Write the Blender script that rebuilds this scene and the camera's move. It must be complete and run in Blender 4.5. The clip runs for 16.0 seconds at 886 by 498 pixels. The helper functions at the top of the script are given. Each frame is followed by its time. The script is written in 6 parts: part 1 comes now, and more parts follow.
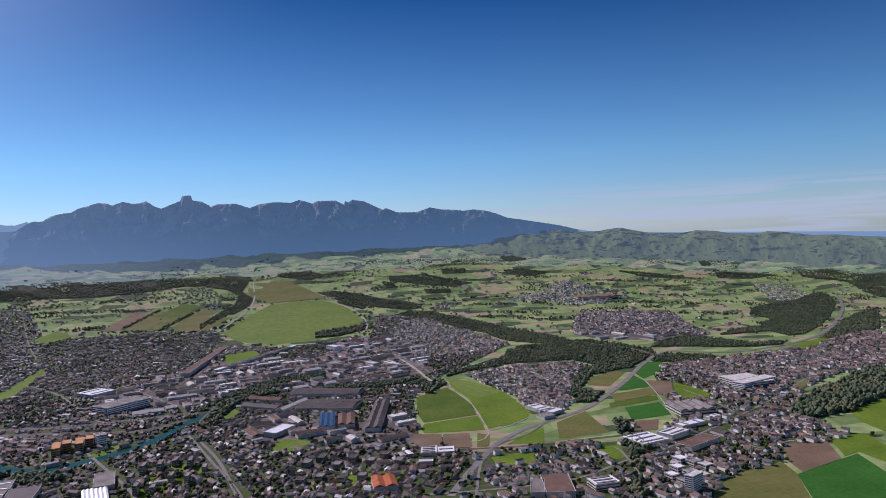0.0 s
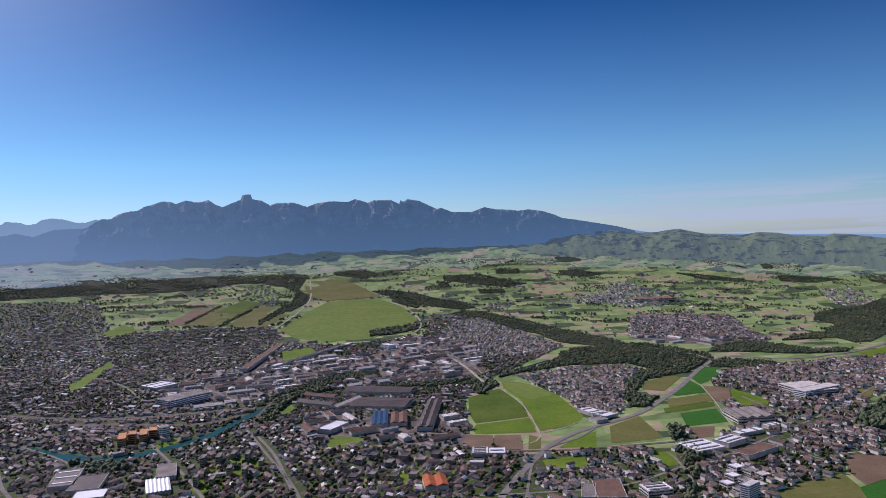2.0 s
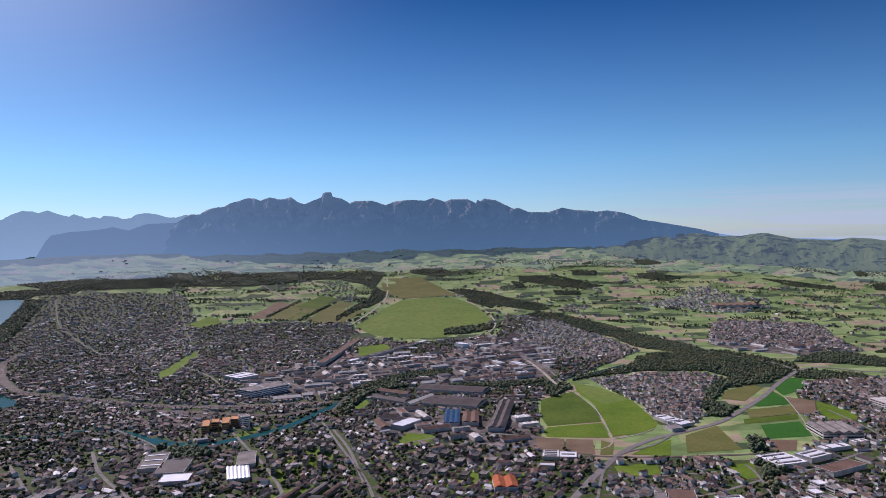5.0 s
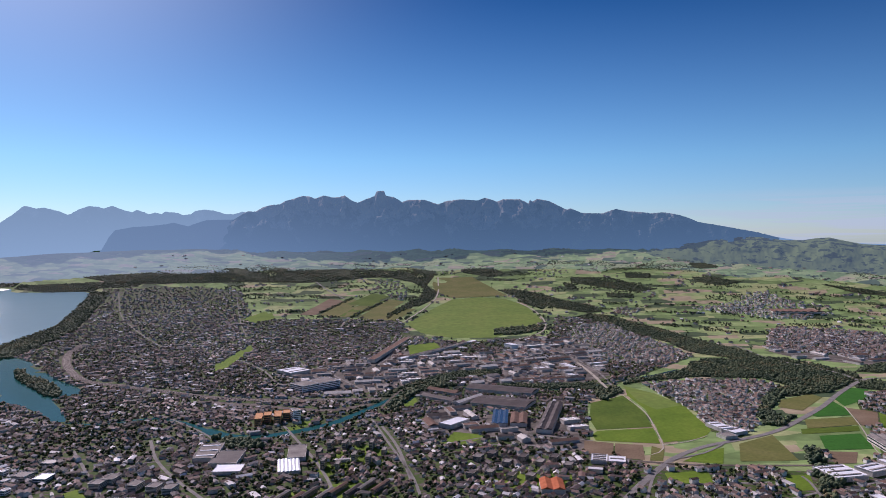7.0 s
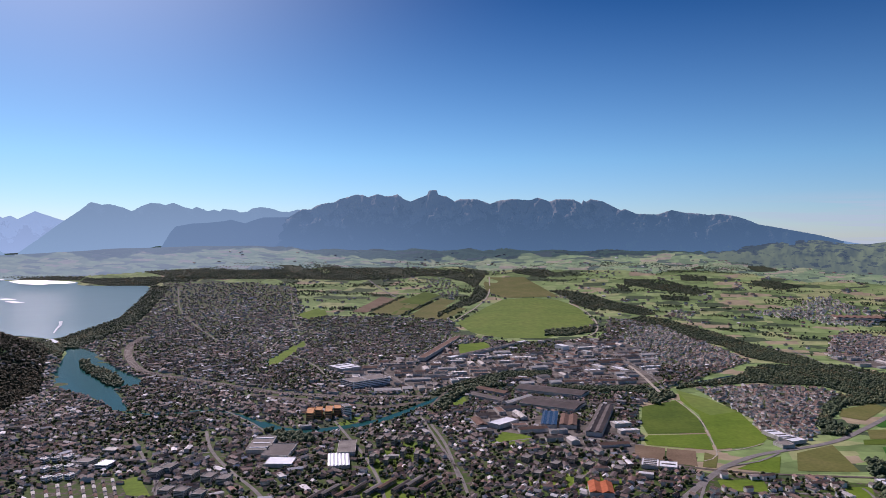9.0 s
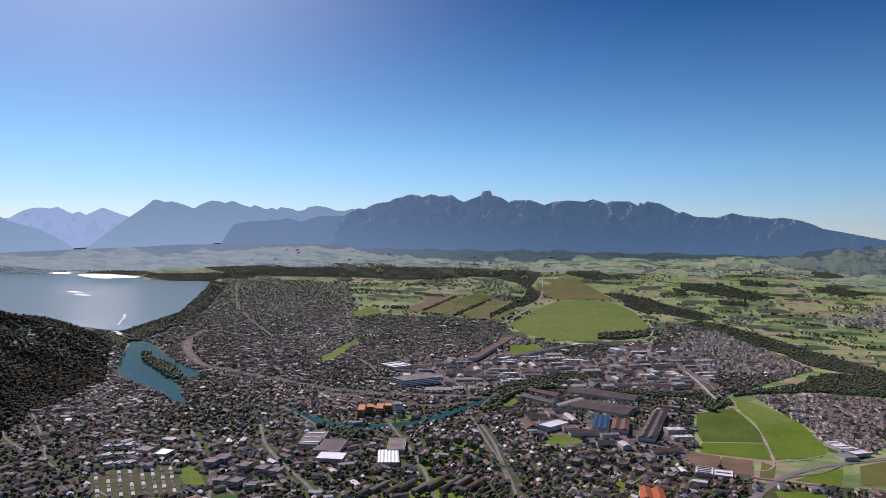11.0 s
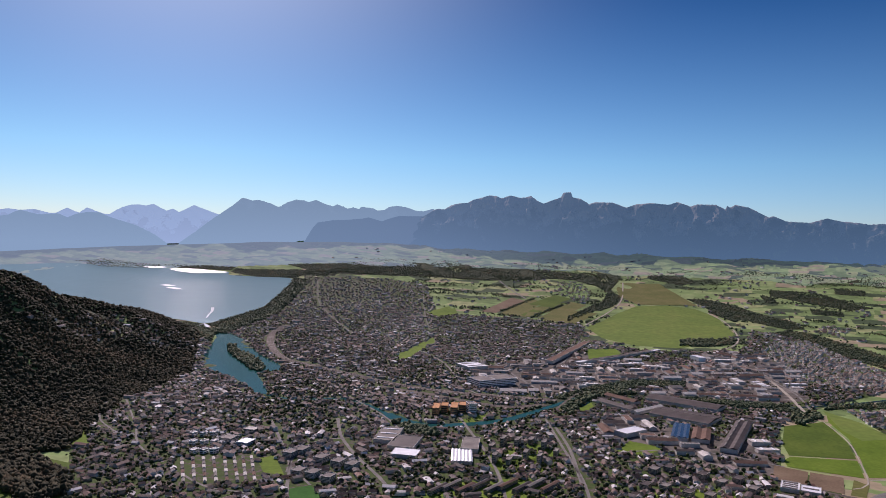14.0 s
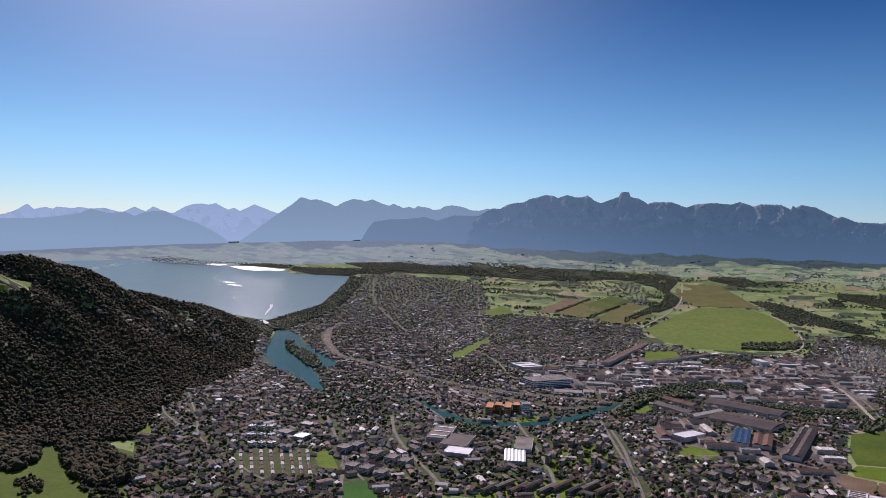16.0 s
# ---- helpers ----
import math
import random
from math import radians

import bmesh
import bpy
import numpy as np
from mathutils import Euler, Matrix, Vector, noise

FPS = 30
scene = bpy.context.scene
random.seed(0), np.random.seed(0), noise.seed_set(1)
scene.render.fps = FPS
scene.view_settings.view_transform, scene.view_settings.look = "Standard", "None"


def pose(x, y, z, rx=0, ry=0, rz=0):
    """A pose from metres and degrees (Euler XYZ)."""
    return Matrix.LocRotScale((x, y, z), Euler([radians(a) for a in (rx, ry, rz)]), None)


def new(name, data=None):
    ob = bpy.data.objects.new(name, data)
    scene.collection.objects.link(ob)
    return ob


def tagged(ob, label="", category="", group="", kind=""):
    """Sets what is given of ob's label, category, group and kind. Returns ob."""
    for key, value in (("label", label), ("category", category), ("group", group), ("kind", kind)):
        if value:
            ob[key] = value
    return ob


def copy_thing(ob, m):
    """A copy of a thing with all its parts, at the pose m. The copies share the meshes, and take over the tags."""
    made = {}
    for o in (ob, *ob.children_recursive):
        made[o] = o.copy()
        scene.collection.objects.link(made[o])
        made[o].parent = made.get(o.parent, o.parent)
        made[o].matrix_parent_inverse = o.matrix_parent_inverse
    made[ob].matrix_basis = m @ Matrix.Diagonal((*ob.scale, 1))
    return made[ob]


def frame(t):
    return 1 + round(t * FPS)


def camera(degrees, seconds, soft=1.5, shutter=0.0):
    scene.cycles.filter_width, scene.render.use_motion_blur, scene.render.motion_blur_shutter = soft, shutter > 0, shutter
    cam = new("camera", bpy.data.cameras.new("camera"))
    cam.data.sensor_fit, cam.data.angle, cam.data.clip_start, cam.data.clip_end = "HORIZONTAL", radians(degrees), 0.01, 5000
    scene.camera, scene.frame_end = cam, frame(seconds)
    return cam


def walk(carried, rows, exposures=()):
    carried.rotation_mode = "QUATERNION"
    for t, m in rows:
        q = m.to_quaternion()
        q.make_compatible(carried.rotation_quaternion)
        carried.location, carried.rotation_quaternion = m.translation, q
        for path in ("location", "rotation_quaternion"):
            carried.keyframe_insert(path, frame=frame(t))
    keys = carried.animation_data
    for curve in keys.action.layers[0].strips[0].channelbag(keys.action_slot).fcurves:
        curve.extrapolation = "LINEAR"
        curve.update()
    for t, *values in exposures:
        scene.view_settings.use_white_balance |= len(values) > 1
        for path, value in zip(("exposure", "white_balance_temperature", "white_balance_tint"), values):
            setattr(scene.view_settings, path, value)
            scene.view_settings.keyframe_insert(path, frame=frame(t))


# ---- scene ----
cam = camera(62.0, 16.0, soft=0.5)
PATH = [
    (0.0, pose(-5.97, 22.42, 389.55, 88.754, 2.692, -19.074)),
    (0.5, pose(-5.81, 20.15, 391.08, 88.765, 2.598, -17.985)),
    (1.0, pose(-5.61, 18.01, 392.47, 88.801, 2.496, -16.941)),
    (1.5, pose(-5.38, 16.01, 393.72, 88.825, 2.387, -15.866)),
    (2.0, pose(-5.12, 14.13, 394.84, 88.848, 2.266, -14.815)),
    (2.5, pose(-4.83, 12.38, 395.84, 88.865, 2.128, -13.834)),
    (3.0, pose(-4.51, 10.74, 396.71, 88.880, 1.985, -12.856)),
    (3.5, pose(-4.16, 9.22, 397.47, 88.913, 1.831, -11.838)),
    (4.0, pose(-3.79, 7.81, 398.12, 88.919, 1.676, -10.829)),
    (6.5, pose(-1.56, 2.26, 399.91, 88.958, 0.670, -5.839)),
    (7.0, pose(-1.06, 1.43, 400.01, 88.954, 0.488, -4.806)),
    (7.5, pose(-0.54, 0.67, 400.04, 88.944, 0.332, -3.789)),
    (8.0, pose(0.00, 0.00, 400.00, 88.943, 0.163, -2.817)),
    (8.5, pose(0.55, -0.60, 399.90, 88.923, 0.005, -1.832)),
    (9.0, pose(1.11, -1.13, 399.74, 88.920, -0.157, -0.754)),
    (11.5, pose(4.07, -2.88, 398.25, 88.919, -1.074, 4.443)),
    (12.0, pose(4.68, -3.07, 397.85, 88.911, -1.217, 5.463)),
    (12.5, pose(5.29, -3.23, 397.43, 88.915, -1.385, 6.407)),
    (13.0, pose(5.91, -3.34, 397.00, 88.911, -1.541, 7.428)),
    (13.5, pose(6.52, -3.43, 396.55, 88.907, -1.695, 8.517)),
    (14.0, pose(7.13, -3.48, 396.10, 88.881, -1.809, 9.557)),
    (14.5, pose(7.74, -3.51, 395.65, 88.854, -1.889, 10.644)),
    (15.0, pose(8.35, -3.51, 395.21, 88.812, -1.982, 11.717)),
    (15.5, pose(8.95, -3.50, 394.77, 88.781, -2.053, 12.798)),
    (16.0, pose(9.54, -3.48, 394.35, 88.719, -2.060, 13.874)),
]
walk(cam, PATH, [(0.0, -0.08, 5900, 36), (6.5, 0.02, 6050, 36), (16.0, -0.07, 6400, 36)])
H = 400.0                     # height of the lens over the plain
R_FLAT, R_SPAN = 2400.0, 2550.0


# ---- world, sun and exposure ----
SUN_AZ, SUN_EL = radians(-30), radians(36)
sun_way = Vector((math.sin(SUN_AZ) * math.cos(SUN_EL), math.cos(SUN_AZ) * math.cos(SUN_EL), math.sin(SUN_EL)))
sun = new("sun", bpy.data.lights.new("sun", "SUN"))
sun.data.energy, sun.data.angle, sun.data.color = 5.0, radians(0.6), (1.0, 0.94, 0.85)
sun.matrix_world = (-sun_way).to_track_quat("-Z", "Y").to_matrix().to_4x4()

world = bpy.data.worlds.new("sky")
scene.world = world
world.use_nodes = True
wn, wl = world.node_tree.nodes, world.node_tree.links
wn.clear()
w_out, w_bg = wn.new("ShaderNodeOutputWorld"), wn.new("ShaderNodeBackground")
w_sky = wn.new("ShaderNodeTexSky")
w_sky.sky_type, w_sky.sun_disc = "NISHITA", False
w_sky.sun_elevation, w_sky.sun_rotation = SUN_EL, SUN_AZ
w_sky.altitude, w_sky.air_density, w_sky.dust_density, w_sky.ozone_density = 1200, 1.0, 0.3, 3.0
w_bg.inputs["Strength"].default_value = 0.075
# thin streaks of high cloud low over the north-western skyline
w_geo = wn.new("ShaderNodeTexCoord")
w_sep = wn.new("ShaderNodeSeparateXYZ")
w_map = wn.new("ShaderNodeMapping")
w_map.inputs["Scale"].default_value = (3.0, 3.0, 70.0)
w_noise = wn.new("ShaderNodeTexNoise")
w_noise.inputs["Scale"].default_value, w_noise.inputs["Detail"].default_value, w_noise.inputs["Distortion"].default_value = 1.6, 6, 0.8
w_ramp = wn.new("ShaderNodeMapRange")
w_ramp.inputs["From Min"].default_value, w_ramp.inputs["From Max"].default_value = 0.44, 0.57
w_low = wn.new("ShaderNodeMapRange")
w_low.inputs["From Min"].default_value, w_low.inputs["From Max"].default_value = 0.056, 0.030
w_side = wn.new("ShaderNodeMapRange")
w_side.inputs["From Min"].default_value, w_side.inputs["From Max"].default_value = 0.34, 0.50
w_m1, w_m2, w_m3 = (wn.new("ShaderNodeMath") for _ in range(3))
for m in (w_m1, w_m2, w_m3):
    m.operation = "MULTIPLY"
w_m3.inputs[1].default_value = 0.7
w_mix = wn.new("ShaderNodeMixRGB")
w_mix.inputs["Color2"].default_value = (5.6, 7.1, 7.9, 1)
wl.new(w_geo.outputs["Generated"], w_sep.inputs[0])
wl.new(w_geo.outputs["Generated"], w_map.inputs["Vector"])
wl.new(w_map.outputs[0], w_noise.inputs["Vector"])
wl.new(w_noise.outputs["Fac"], w_ramp.inputs["Value"])
wl.new(w_sep.outputs["Z"], w_low.inputs["Value"])
wl.new(w_sep.outputs["X"], w_side.inputs["Value"])
wl.new(w_ramp.outputs[0], w_m1.inputs[0])
wl.new(w_low.outputs[0], w_m1.inputs[1])
wl.new(w_m1.outputs[0], w_m2.inputs[0])
wl.new(w_side.outputs[0], w_m2.inputs[1])
wl.new(w_m2.outputs[0], w_m3.inputs[0])
wl.new(w_m3.outputs[0], w_mix.inputs["Fac"])
w_tint = wn.new("ShaderNodeMixRGB")            # clear dry autumn air, deeper blue than the model's
w_tint.blend_type = "MULTIPLY"
w_tint.inputs["Fac"].default_value = 1.0
w_deep = wn.new("ShaderNodeValToRGB")
for e, (p, c) in zip((w_deep.color_ramp.elements[0], w_deep.color_ramp.elements[1], w_deep.color_ramp.elements.new(0.1), w_deep.color_ramp.elements.new(0.3)), ((0.0, (0.80, 1.04, 1.17, 1)), (1.0, (0.03, 0.12, 0.23, 1)), (0.10, (0.58, 1.02, 1.10, 1)), (0.32, (0.052, 0.345, 0.57, 1)))):
    e.position, e.color = p, c
w_aura, w_pow, w_glow = wn.new("ShaderNodeVectorMath"), wn.new("ShaderNodeMath"), wn.new("ShaderNodeMixRGB")
w_aura.operation, w_aura.inputs[1].default_value = "DOT_PRODUCT", sun_way
w_pow.operation, w_pow.inputs[1].default_value, w_pow.use_clamp = "POWER", 20.0, True
w_glow.blend_type, w_glow.inputs["Color2"].default_value = "ADD", (12.0, 13.2, 12.0, 1)
wl.new(w_geo.outputs["Generated"], w_aura.inputs[0])
wl.new(w_aura.outputs["Value"], w_pow.inputs[0])
wl.new(w_pow.outputs[0], w_glow.inputs["Fac"])
wl.new(w_sep.outputs["Z"], w_deep.inputs["Fac"])
wl.new(w_sky.outputs[0], w_tint.inputs["Color1"])
wl.new(w_deep.outputs[0], w_tint.inputs["Color2"])
wl.new(w_tint.outputs[0], w_glow.inputs["Color1"])
wl.new(w_glow.outputs[0], w_mix.inputs["Color1"])
wl.new(w_mix.outputs[0], w_bg.inputs["Color"])
wl.new(w_bg.outputs[0], w_out.inputs["Surface"])


# ---- materials ----
def ramp(nodes, stops):
    node = nodes.new("ShaderNodeValToRGB")
    el = node.color_ramp.elements
    while len(el) < len(stops):
        el.new(0.5)
    for e, (p, c) in zip(el, stops):
        e.position, e.color = p, (*c, 1)
    return node


def material(name, stops, scale=0.05, rough=0.9, fine=0.8, source="noise", bump=0.0, metal=0.0, spec=0.08, stretch=(1, 1, 1), fine_depth=0.35):
    """Two scales of variation over the stops; source: noise over the place, island (each loose piece), or object."""
    m = bpy.data.materials.new(name)
    m.use_nodes = True
    n, l = m.node_tree.nodes, m.node_tree.links
    b = n["Principled BSDF"]
    b.inputs["Roughness"].default_value, b.inputs["Metallic"].default_value = rough, metal
    b.inputs["Specular IOR Level"].default_value = spec
    geo = n.new("ShaderNodeNewGeometry")
    mp = n.new("ShaderNodeMapping")
    mp.inputs["Scale"].default_value = stretch
    l.new(geo.outputs["Position"], mp.inputs["Vector"])
    big, small = n.new("ShaderNodeTexNoise"), n.new("ShaderNodeTexNoise")
    big.inputs["Scale"].default_value, big.inputs["Detail"].default_value = scale, 4
    small.inputs["Scale"].default_value, small.inputs["Detail"].default_value = fine, 3
    l.new(mp.outputs[0], big.inputs["Vector"])
    l.new(mp.outputs[0], small.inputs["Vector"])
    r = ramp(n, stops)
    if source == "noise":
        wide = n.new("ShaderNodeMapRange")
        wide.inputs["From Min"].default_value, wide.inputs["From Max"].default_value = 0.28, 0.72
        l.new(big.outputs["Fac"], wide.inputs["Value"])
        l.new(wide.outputs[0], r.inputs["Fac"])
    elif source == "grove":          # each tree, and whole stands of trees
        sway, both = n.new("ShaderNodeMapRange"), n.new("ShaderNodeMath")
        sway.inputs["From Min"].default_value, sway.inputs["From Max"].default_value = 0.35, 0.65
        sway.inputs["To Min"].default_value, sway.inputs["To Max"].default_value = -0.3, 0.45
        both.operation = "MULTIPLY_ADD"
        both.inputs[1].default_value = 0.75
        l.new(big.outputs["Fac"], sway.inputs["Value"])
        l.new(geo.outputs["Random Per Island"], both.inputs[0])
        l.new(sway.outputs[0], both.inputs[2])
        l.new(both.outputs[0], r.inputs["Fac"])
    elif source == "island":
        l.new(geo.outputs["Random Per Island"], r.inputs["Fac"])
    else:
        info = n.new("ShaderNodeObjectInfo")
        l.new(info.outputs["Random"], r.inputs["Fac"])
    mix = n.new("ShaderNodeMixRGB")
    mix.blend_type = "OVERLAY"
    mix.inputs["Fac"].default_value = fine_depth
    l.new(r.outputs[0], mix.inputs["Color1"])
    l.new(small.outputs["Fac"], mix.inputs["Color2"])
    l.new(mix.outputs[0], b.inputs["Base Color"])
    if bump:
        bp = n.new("ShaderNodeBump")
        bp.inputs["Strength"].default_value, bp.inputs["Distance"].default_value = 1.0, bump
        l.new(small.outputs["Fac"], bp.inputs["Height"])
        l.new(bp.outputs[0], b.inputs["Normal"])
    return m


def farmland(name="farmland", size=0.014, tone=1.0):
    """Patchwork of meadows, stubble and ploughed strips."""
    m = bpy.data.materials.new(name)
    m.use_nodes = True
    n, l = m.node_tree.nodes, m.node_tree.links
    b = n["Principled BSDF"]
    b.inputs["Roughness"].default_value, b.inputs["Specular IOR Level"].default_value = 0.95, 0.1
    geo, mp = n.new("ShaderNodeNewGeometry"), n.new("ShaderNodeMapping")
    mp.inputs["Rotation"].default_value = (0, 0, radians(9))
    mp.inputs["Scale"].default_value = (0.62, 1.25, 0.0)
    cells = n.new("ShaderNodeTexVoronoi")
    cells.inputs["Scale"].default_value, cells.inputs["Randomness"].default_value = size, 0.95
    cells.distance = "CHEBYCHEV"
    l.new(geo.outputs["Position"], mp.inputs["Vector"])
    l.new(mp.outputs[0], cells.inputs["Vector"])
    sep = n.new("ShaderNodeSeparateColor")
    l.new(cells.outputs["Color"], sep.inputs[0])
    r = ramp(n, [(p, tuple(k * tone for k in c)) for p, c in ((0.0, (0.11, 0.165, 0.055)), (0.22, (0.15, 0.22, 0.075)), (0.46, (0.19, 0.25, 0.095)), (0.66, (0.23, 0.255, 0.11)), (0.78, (0.25, 0.205, 0.13)), (0.86, (0.045, 0.07, 0.032)))])
    r.color_ramp.interpolation = "CONSTANT"
    l.new(sep.outputs["Red"], r.inputs["Fac"])
    small = n.new("ShaderNodeTexNoise")
    small.inputs["Scale"].default_value, small.inputs["Detail"].default_value = 0.03, 6
    l.new(geo.outputs["Position"], small.inputs["Vector"])
    mix = n.new("ShaderNodeMixRGB")
    mix.blend_type = "OVERLAY"
    mix.inputs["Fac"].default_value = 0.55
    l.new(r.outputs[0], mix.inputs["Color1"])
    l.new(small.outputs["Fac"], mix.inputs["Color2"])
    l.new(mix.outputs[0], b.inputs["Base Color"])
    return m


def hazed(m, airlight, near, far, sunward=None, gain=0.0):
    """Paints haze onto slopes many kilometres off as blue emission, most of all down in the valley."""
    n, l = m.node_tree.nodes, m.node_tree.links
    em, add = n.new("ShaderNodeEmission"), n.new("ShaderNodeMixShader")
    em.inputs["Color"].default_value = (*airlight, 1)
    if sunward:          # painted haze is brighter towards the sun's side of the valley
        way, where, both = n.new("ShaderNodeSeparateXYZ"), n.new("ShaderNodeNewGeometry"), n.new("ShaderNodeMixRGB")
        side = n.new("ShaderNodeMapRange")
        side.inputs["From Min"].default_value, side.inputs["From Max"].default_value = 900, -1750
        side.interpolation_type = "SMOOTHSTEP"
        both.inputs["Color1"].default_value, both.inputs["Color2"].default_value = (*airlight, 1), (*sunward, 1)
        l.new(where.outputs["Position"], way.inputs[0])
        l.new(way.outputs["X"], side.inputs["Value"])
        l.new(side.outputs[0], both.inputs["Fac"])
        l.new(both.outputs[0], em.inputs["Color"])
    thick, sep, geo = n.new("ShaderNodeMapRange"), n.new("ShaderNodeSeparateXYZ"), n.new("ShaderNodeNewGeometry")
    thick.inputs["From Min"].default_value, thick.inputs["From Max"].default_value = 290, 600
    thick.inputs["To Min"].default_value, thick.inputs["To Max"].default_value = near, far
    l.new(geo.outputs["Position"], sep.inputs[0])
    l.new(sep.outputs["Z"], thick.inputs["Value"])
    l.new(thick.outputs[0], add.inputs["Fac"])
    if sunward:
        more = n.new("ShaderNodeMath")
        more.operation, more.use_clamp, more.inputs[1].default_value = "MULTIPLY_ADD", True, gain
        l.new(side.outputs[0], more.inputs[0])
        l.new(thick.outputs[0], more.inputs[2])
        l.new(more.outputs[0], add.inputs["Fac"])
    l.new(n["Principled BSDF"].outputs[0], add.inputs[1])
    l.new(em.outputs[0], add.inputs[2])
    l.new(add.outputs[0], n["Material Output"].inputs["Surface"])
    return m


def slopes(name, airlight, near, far, wood=(0.030, 0.045, 0.028), bare=(0.34, 0.31, 0.27), alp=(0.15, 0.21, 0.06), rock_at=(0.80, 0.92), alp_at=(0.52, 0.60), grain=0.012, top=640.0, sunward=None):
    """Mountain sides: woods, alps on the lower slopes, bare rock or snow high up; haze emission mixed in."""
    m = bpy.data.materials.new(name)
    m.use_nodes = True
    n, l = m.node_tree.nodes, m.node_tree.links
    b = n["Principled BSDF"]
    b.inputs["Roughness"].default_value, b.inputs["Specular IOR Level"].default_value = 1.0, 0.0
    geo, sep, tall = n.new("ShaderNodeNewGeometry"), n.new("ShaderNodeSeparateXYZ"), n.new("ShaderNodeMapRange")
    tall.inputs["From Min"].default_value, tall.inputs["From Max"].default_value = 300, top
    l.new(geo.outputs["Position"], sep.inputs[0])
    l.new(sep.outputs["Z"], tall.inputs["Value"])
    tex = []
    for scale, detail in ((grain, 8), (grain * 0.8, 7), (grain * 8, 4)):
        t = n.new("ShaderNodeTexNoise")
        t.inputs["Scale"].default_value, t.inputs["Detail"].default_value, t.inputs["Roughness"].default_value = scale, detail, 0.62
        l.new(geo.outputs["Position"], t.inputs["Vector"])
        tex.append(t)
    last = None
    shade = ramp(n, [(0.3, tuple(c * 0.6 for c in wood)), (0.7, tuple(c * 1.5 for c in wood))])
    l.new(tex[2].outputs["Fac"], shade.inputs["Fac"])
    last = shade.outputs[0]
    for t, colour, (lo, hi), gain in ((tex[1], alp, alp_at, -0.42), (tex[0], bare, rock_at, 0.42)):
        up, span, mix = n.new("ShaderNodeMath"), n.new("ShaderNodeMapRange"), n.new("ShaderNodeMixRGB")
        up.operation, up.inputs[1].default_value = "MULTIPLY_ADD", gain
        l.new(tall.outputs[0], up.inputs[0])
        l.new(t.outputs["Fac"], up.inputs[2])
        span.inputs["From Min"].default_value, span.inputs["From Max"].default_value = lo, hi
        l.new(up.outputs[0], span.inputs["Value"])
        l.new(span.outputs[0], mix.inputs["Fac"])
        l.new(last, mix.inputs["Color1"])
        mix.inputs["Color2"].default_value = (*colour, 1)
        last = mix.outputs[0]
    l.new(last, b.inputs["Base Color"])
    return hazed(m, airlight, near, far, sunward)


def water(name, colour, rough, wave, spec=0.5):
    m = bpy.data.materials.new(name)
    m.use_nodes = True
    n, l = m.node_tree.nodes, m.node_tree.links
    b = n["Principled BSDF"]
    b.inputs["Base Color"].default_value = (*colour, 1)
    b.inputs["Roughness"].default_value, b.inputs["IOR"].default_value = rough, 1.33
    b.inputs["Specular IOR Level"].default_value = spec
    geo, tex, bp, up = n.new("ShaderNodeNewGeometry"), n.new("ShaderNodeTexNoise"), n.new("ShaderNodeBump"), n.new("ShaderNodeCombineXYZ")
    up.inputs["Z"].default_value = 1.0          # still water lies level
    l.new(up.outputs[0], bp.inputs["Normal"])
    tex.inputs["Scale"].default_value, tex.inputs["Detail"].default_value = 0.06, 8
    bp.inputs["Strength"].default_value, bp.inputs["Distance"].default_value = 1.0, wave
    l.new(geo.outputs["Position"], tex.inputs["Vector"])
    l.new(tex.outputs["Fac"], bp.inputs["Height"])
    l.new(bp.outputs[0], b.inputs["Normal"])
    return m


FARMLAND = farmland(tone=1.2)
TOWN = material("town_ground", [(0.0, (0.030, 0.055, 0.012)), (0.35, (0.048, 0.082, 0.018)), (0.55, (0.060, 0.090, 0.022)), (0.64, (0.075, 0.062, 0.05)), (0.82, (0.13, 0.108, 0.092)), (1.0, (0.055, 0.047, 0.043))], scale=0.07, fine=0.25)
YARD = material("yard_asphalt", [(0.0, (0.055, 0.06, 0.035)), (0.35, (0.09, 0.08, 0.068)), (0.6, (0.135, 0.118, 0.10)), (1.0, (0.22, 0.19, 0.165))], scale=0.03, fine=0.3)
ASPHALT = material("road_asphalt", [(0.0, (0.15, 0.14, 0.13)), (1.0, (0.23, 0.215, 0.195))], scale=0.05, fine=0.5)
TRACK = material("gravel_track", [(0.0, (0.30, 0.27, 0.21)), (1.0, (0.42, 0.38, 0.31))], scale=0.05, fine=0.5)
BALLAST = material("railway_ballast", [(0.0, (0.065, 0.055, 0.047)), (0.5, (0.105, 0.088, 0.073)), (1.0, (0.165, 0.14, 0.118))], scale=0.04, fine=0.5)
STEEL = material("rail_steel", [(0.0, (0.22, 0.19, 0.165)), (1.0, (0.34, 0.31, 0.28))], rough=0.9, spec=0.0)
GRASS = material("meadow_grass", [(0.0, (0.080, 0.140, 0.011)), (0.5, (0.105, 0.170, 0.015)), (1.0, (0.135, 0.195, 0.021))], scale=0.012, fine=0.12)
GRASS_DARK = material("dark_grass", [(0.0, (0.056, 0.098, 0.011)), (0.5, (0.072, 0.116, 0.013)), (1.0, (0.092, 0.135, 0.017))], scale=0.012, fine=0.12)
CROP = material("deep_green_crop", [(0.0, (0.022, 0.10, 0.012)), (1.0, (0.035, 0.135, 0.016))], scale=0.012, fine=0.15)
PALE_GRASS = material("airfield_grass", [(0.0, (0.105, 0.165, 0.030)), (0.45, (0.125, 0.185, 0.034)), (1.0, (0.155, 0.20, 0.042))], scale=0.006, fine=0.05)
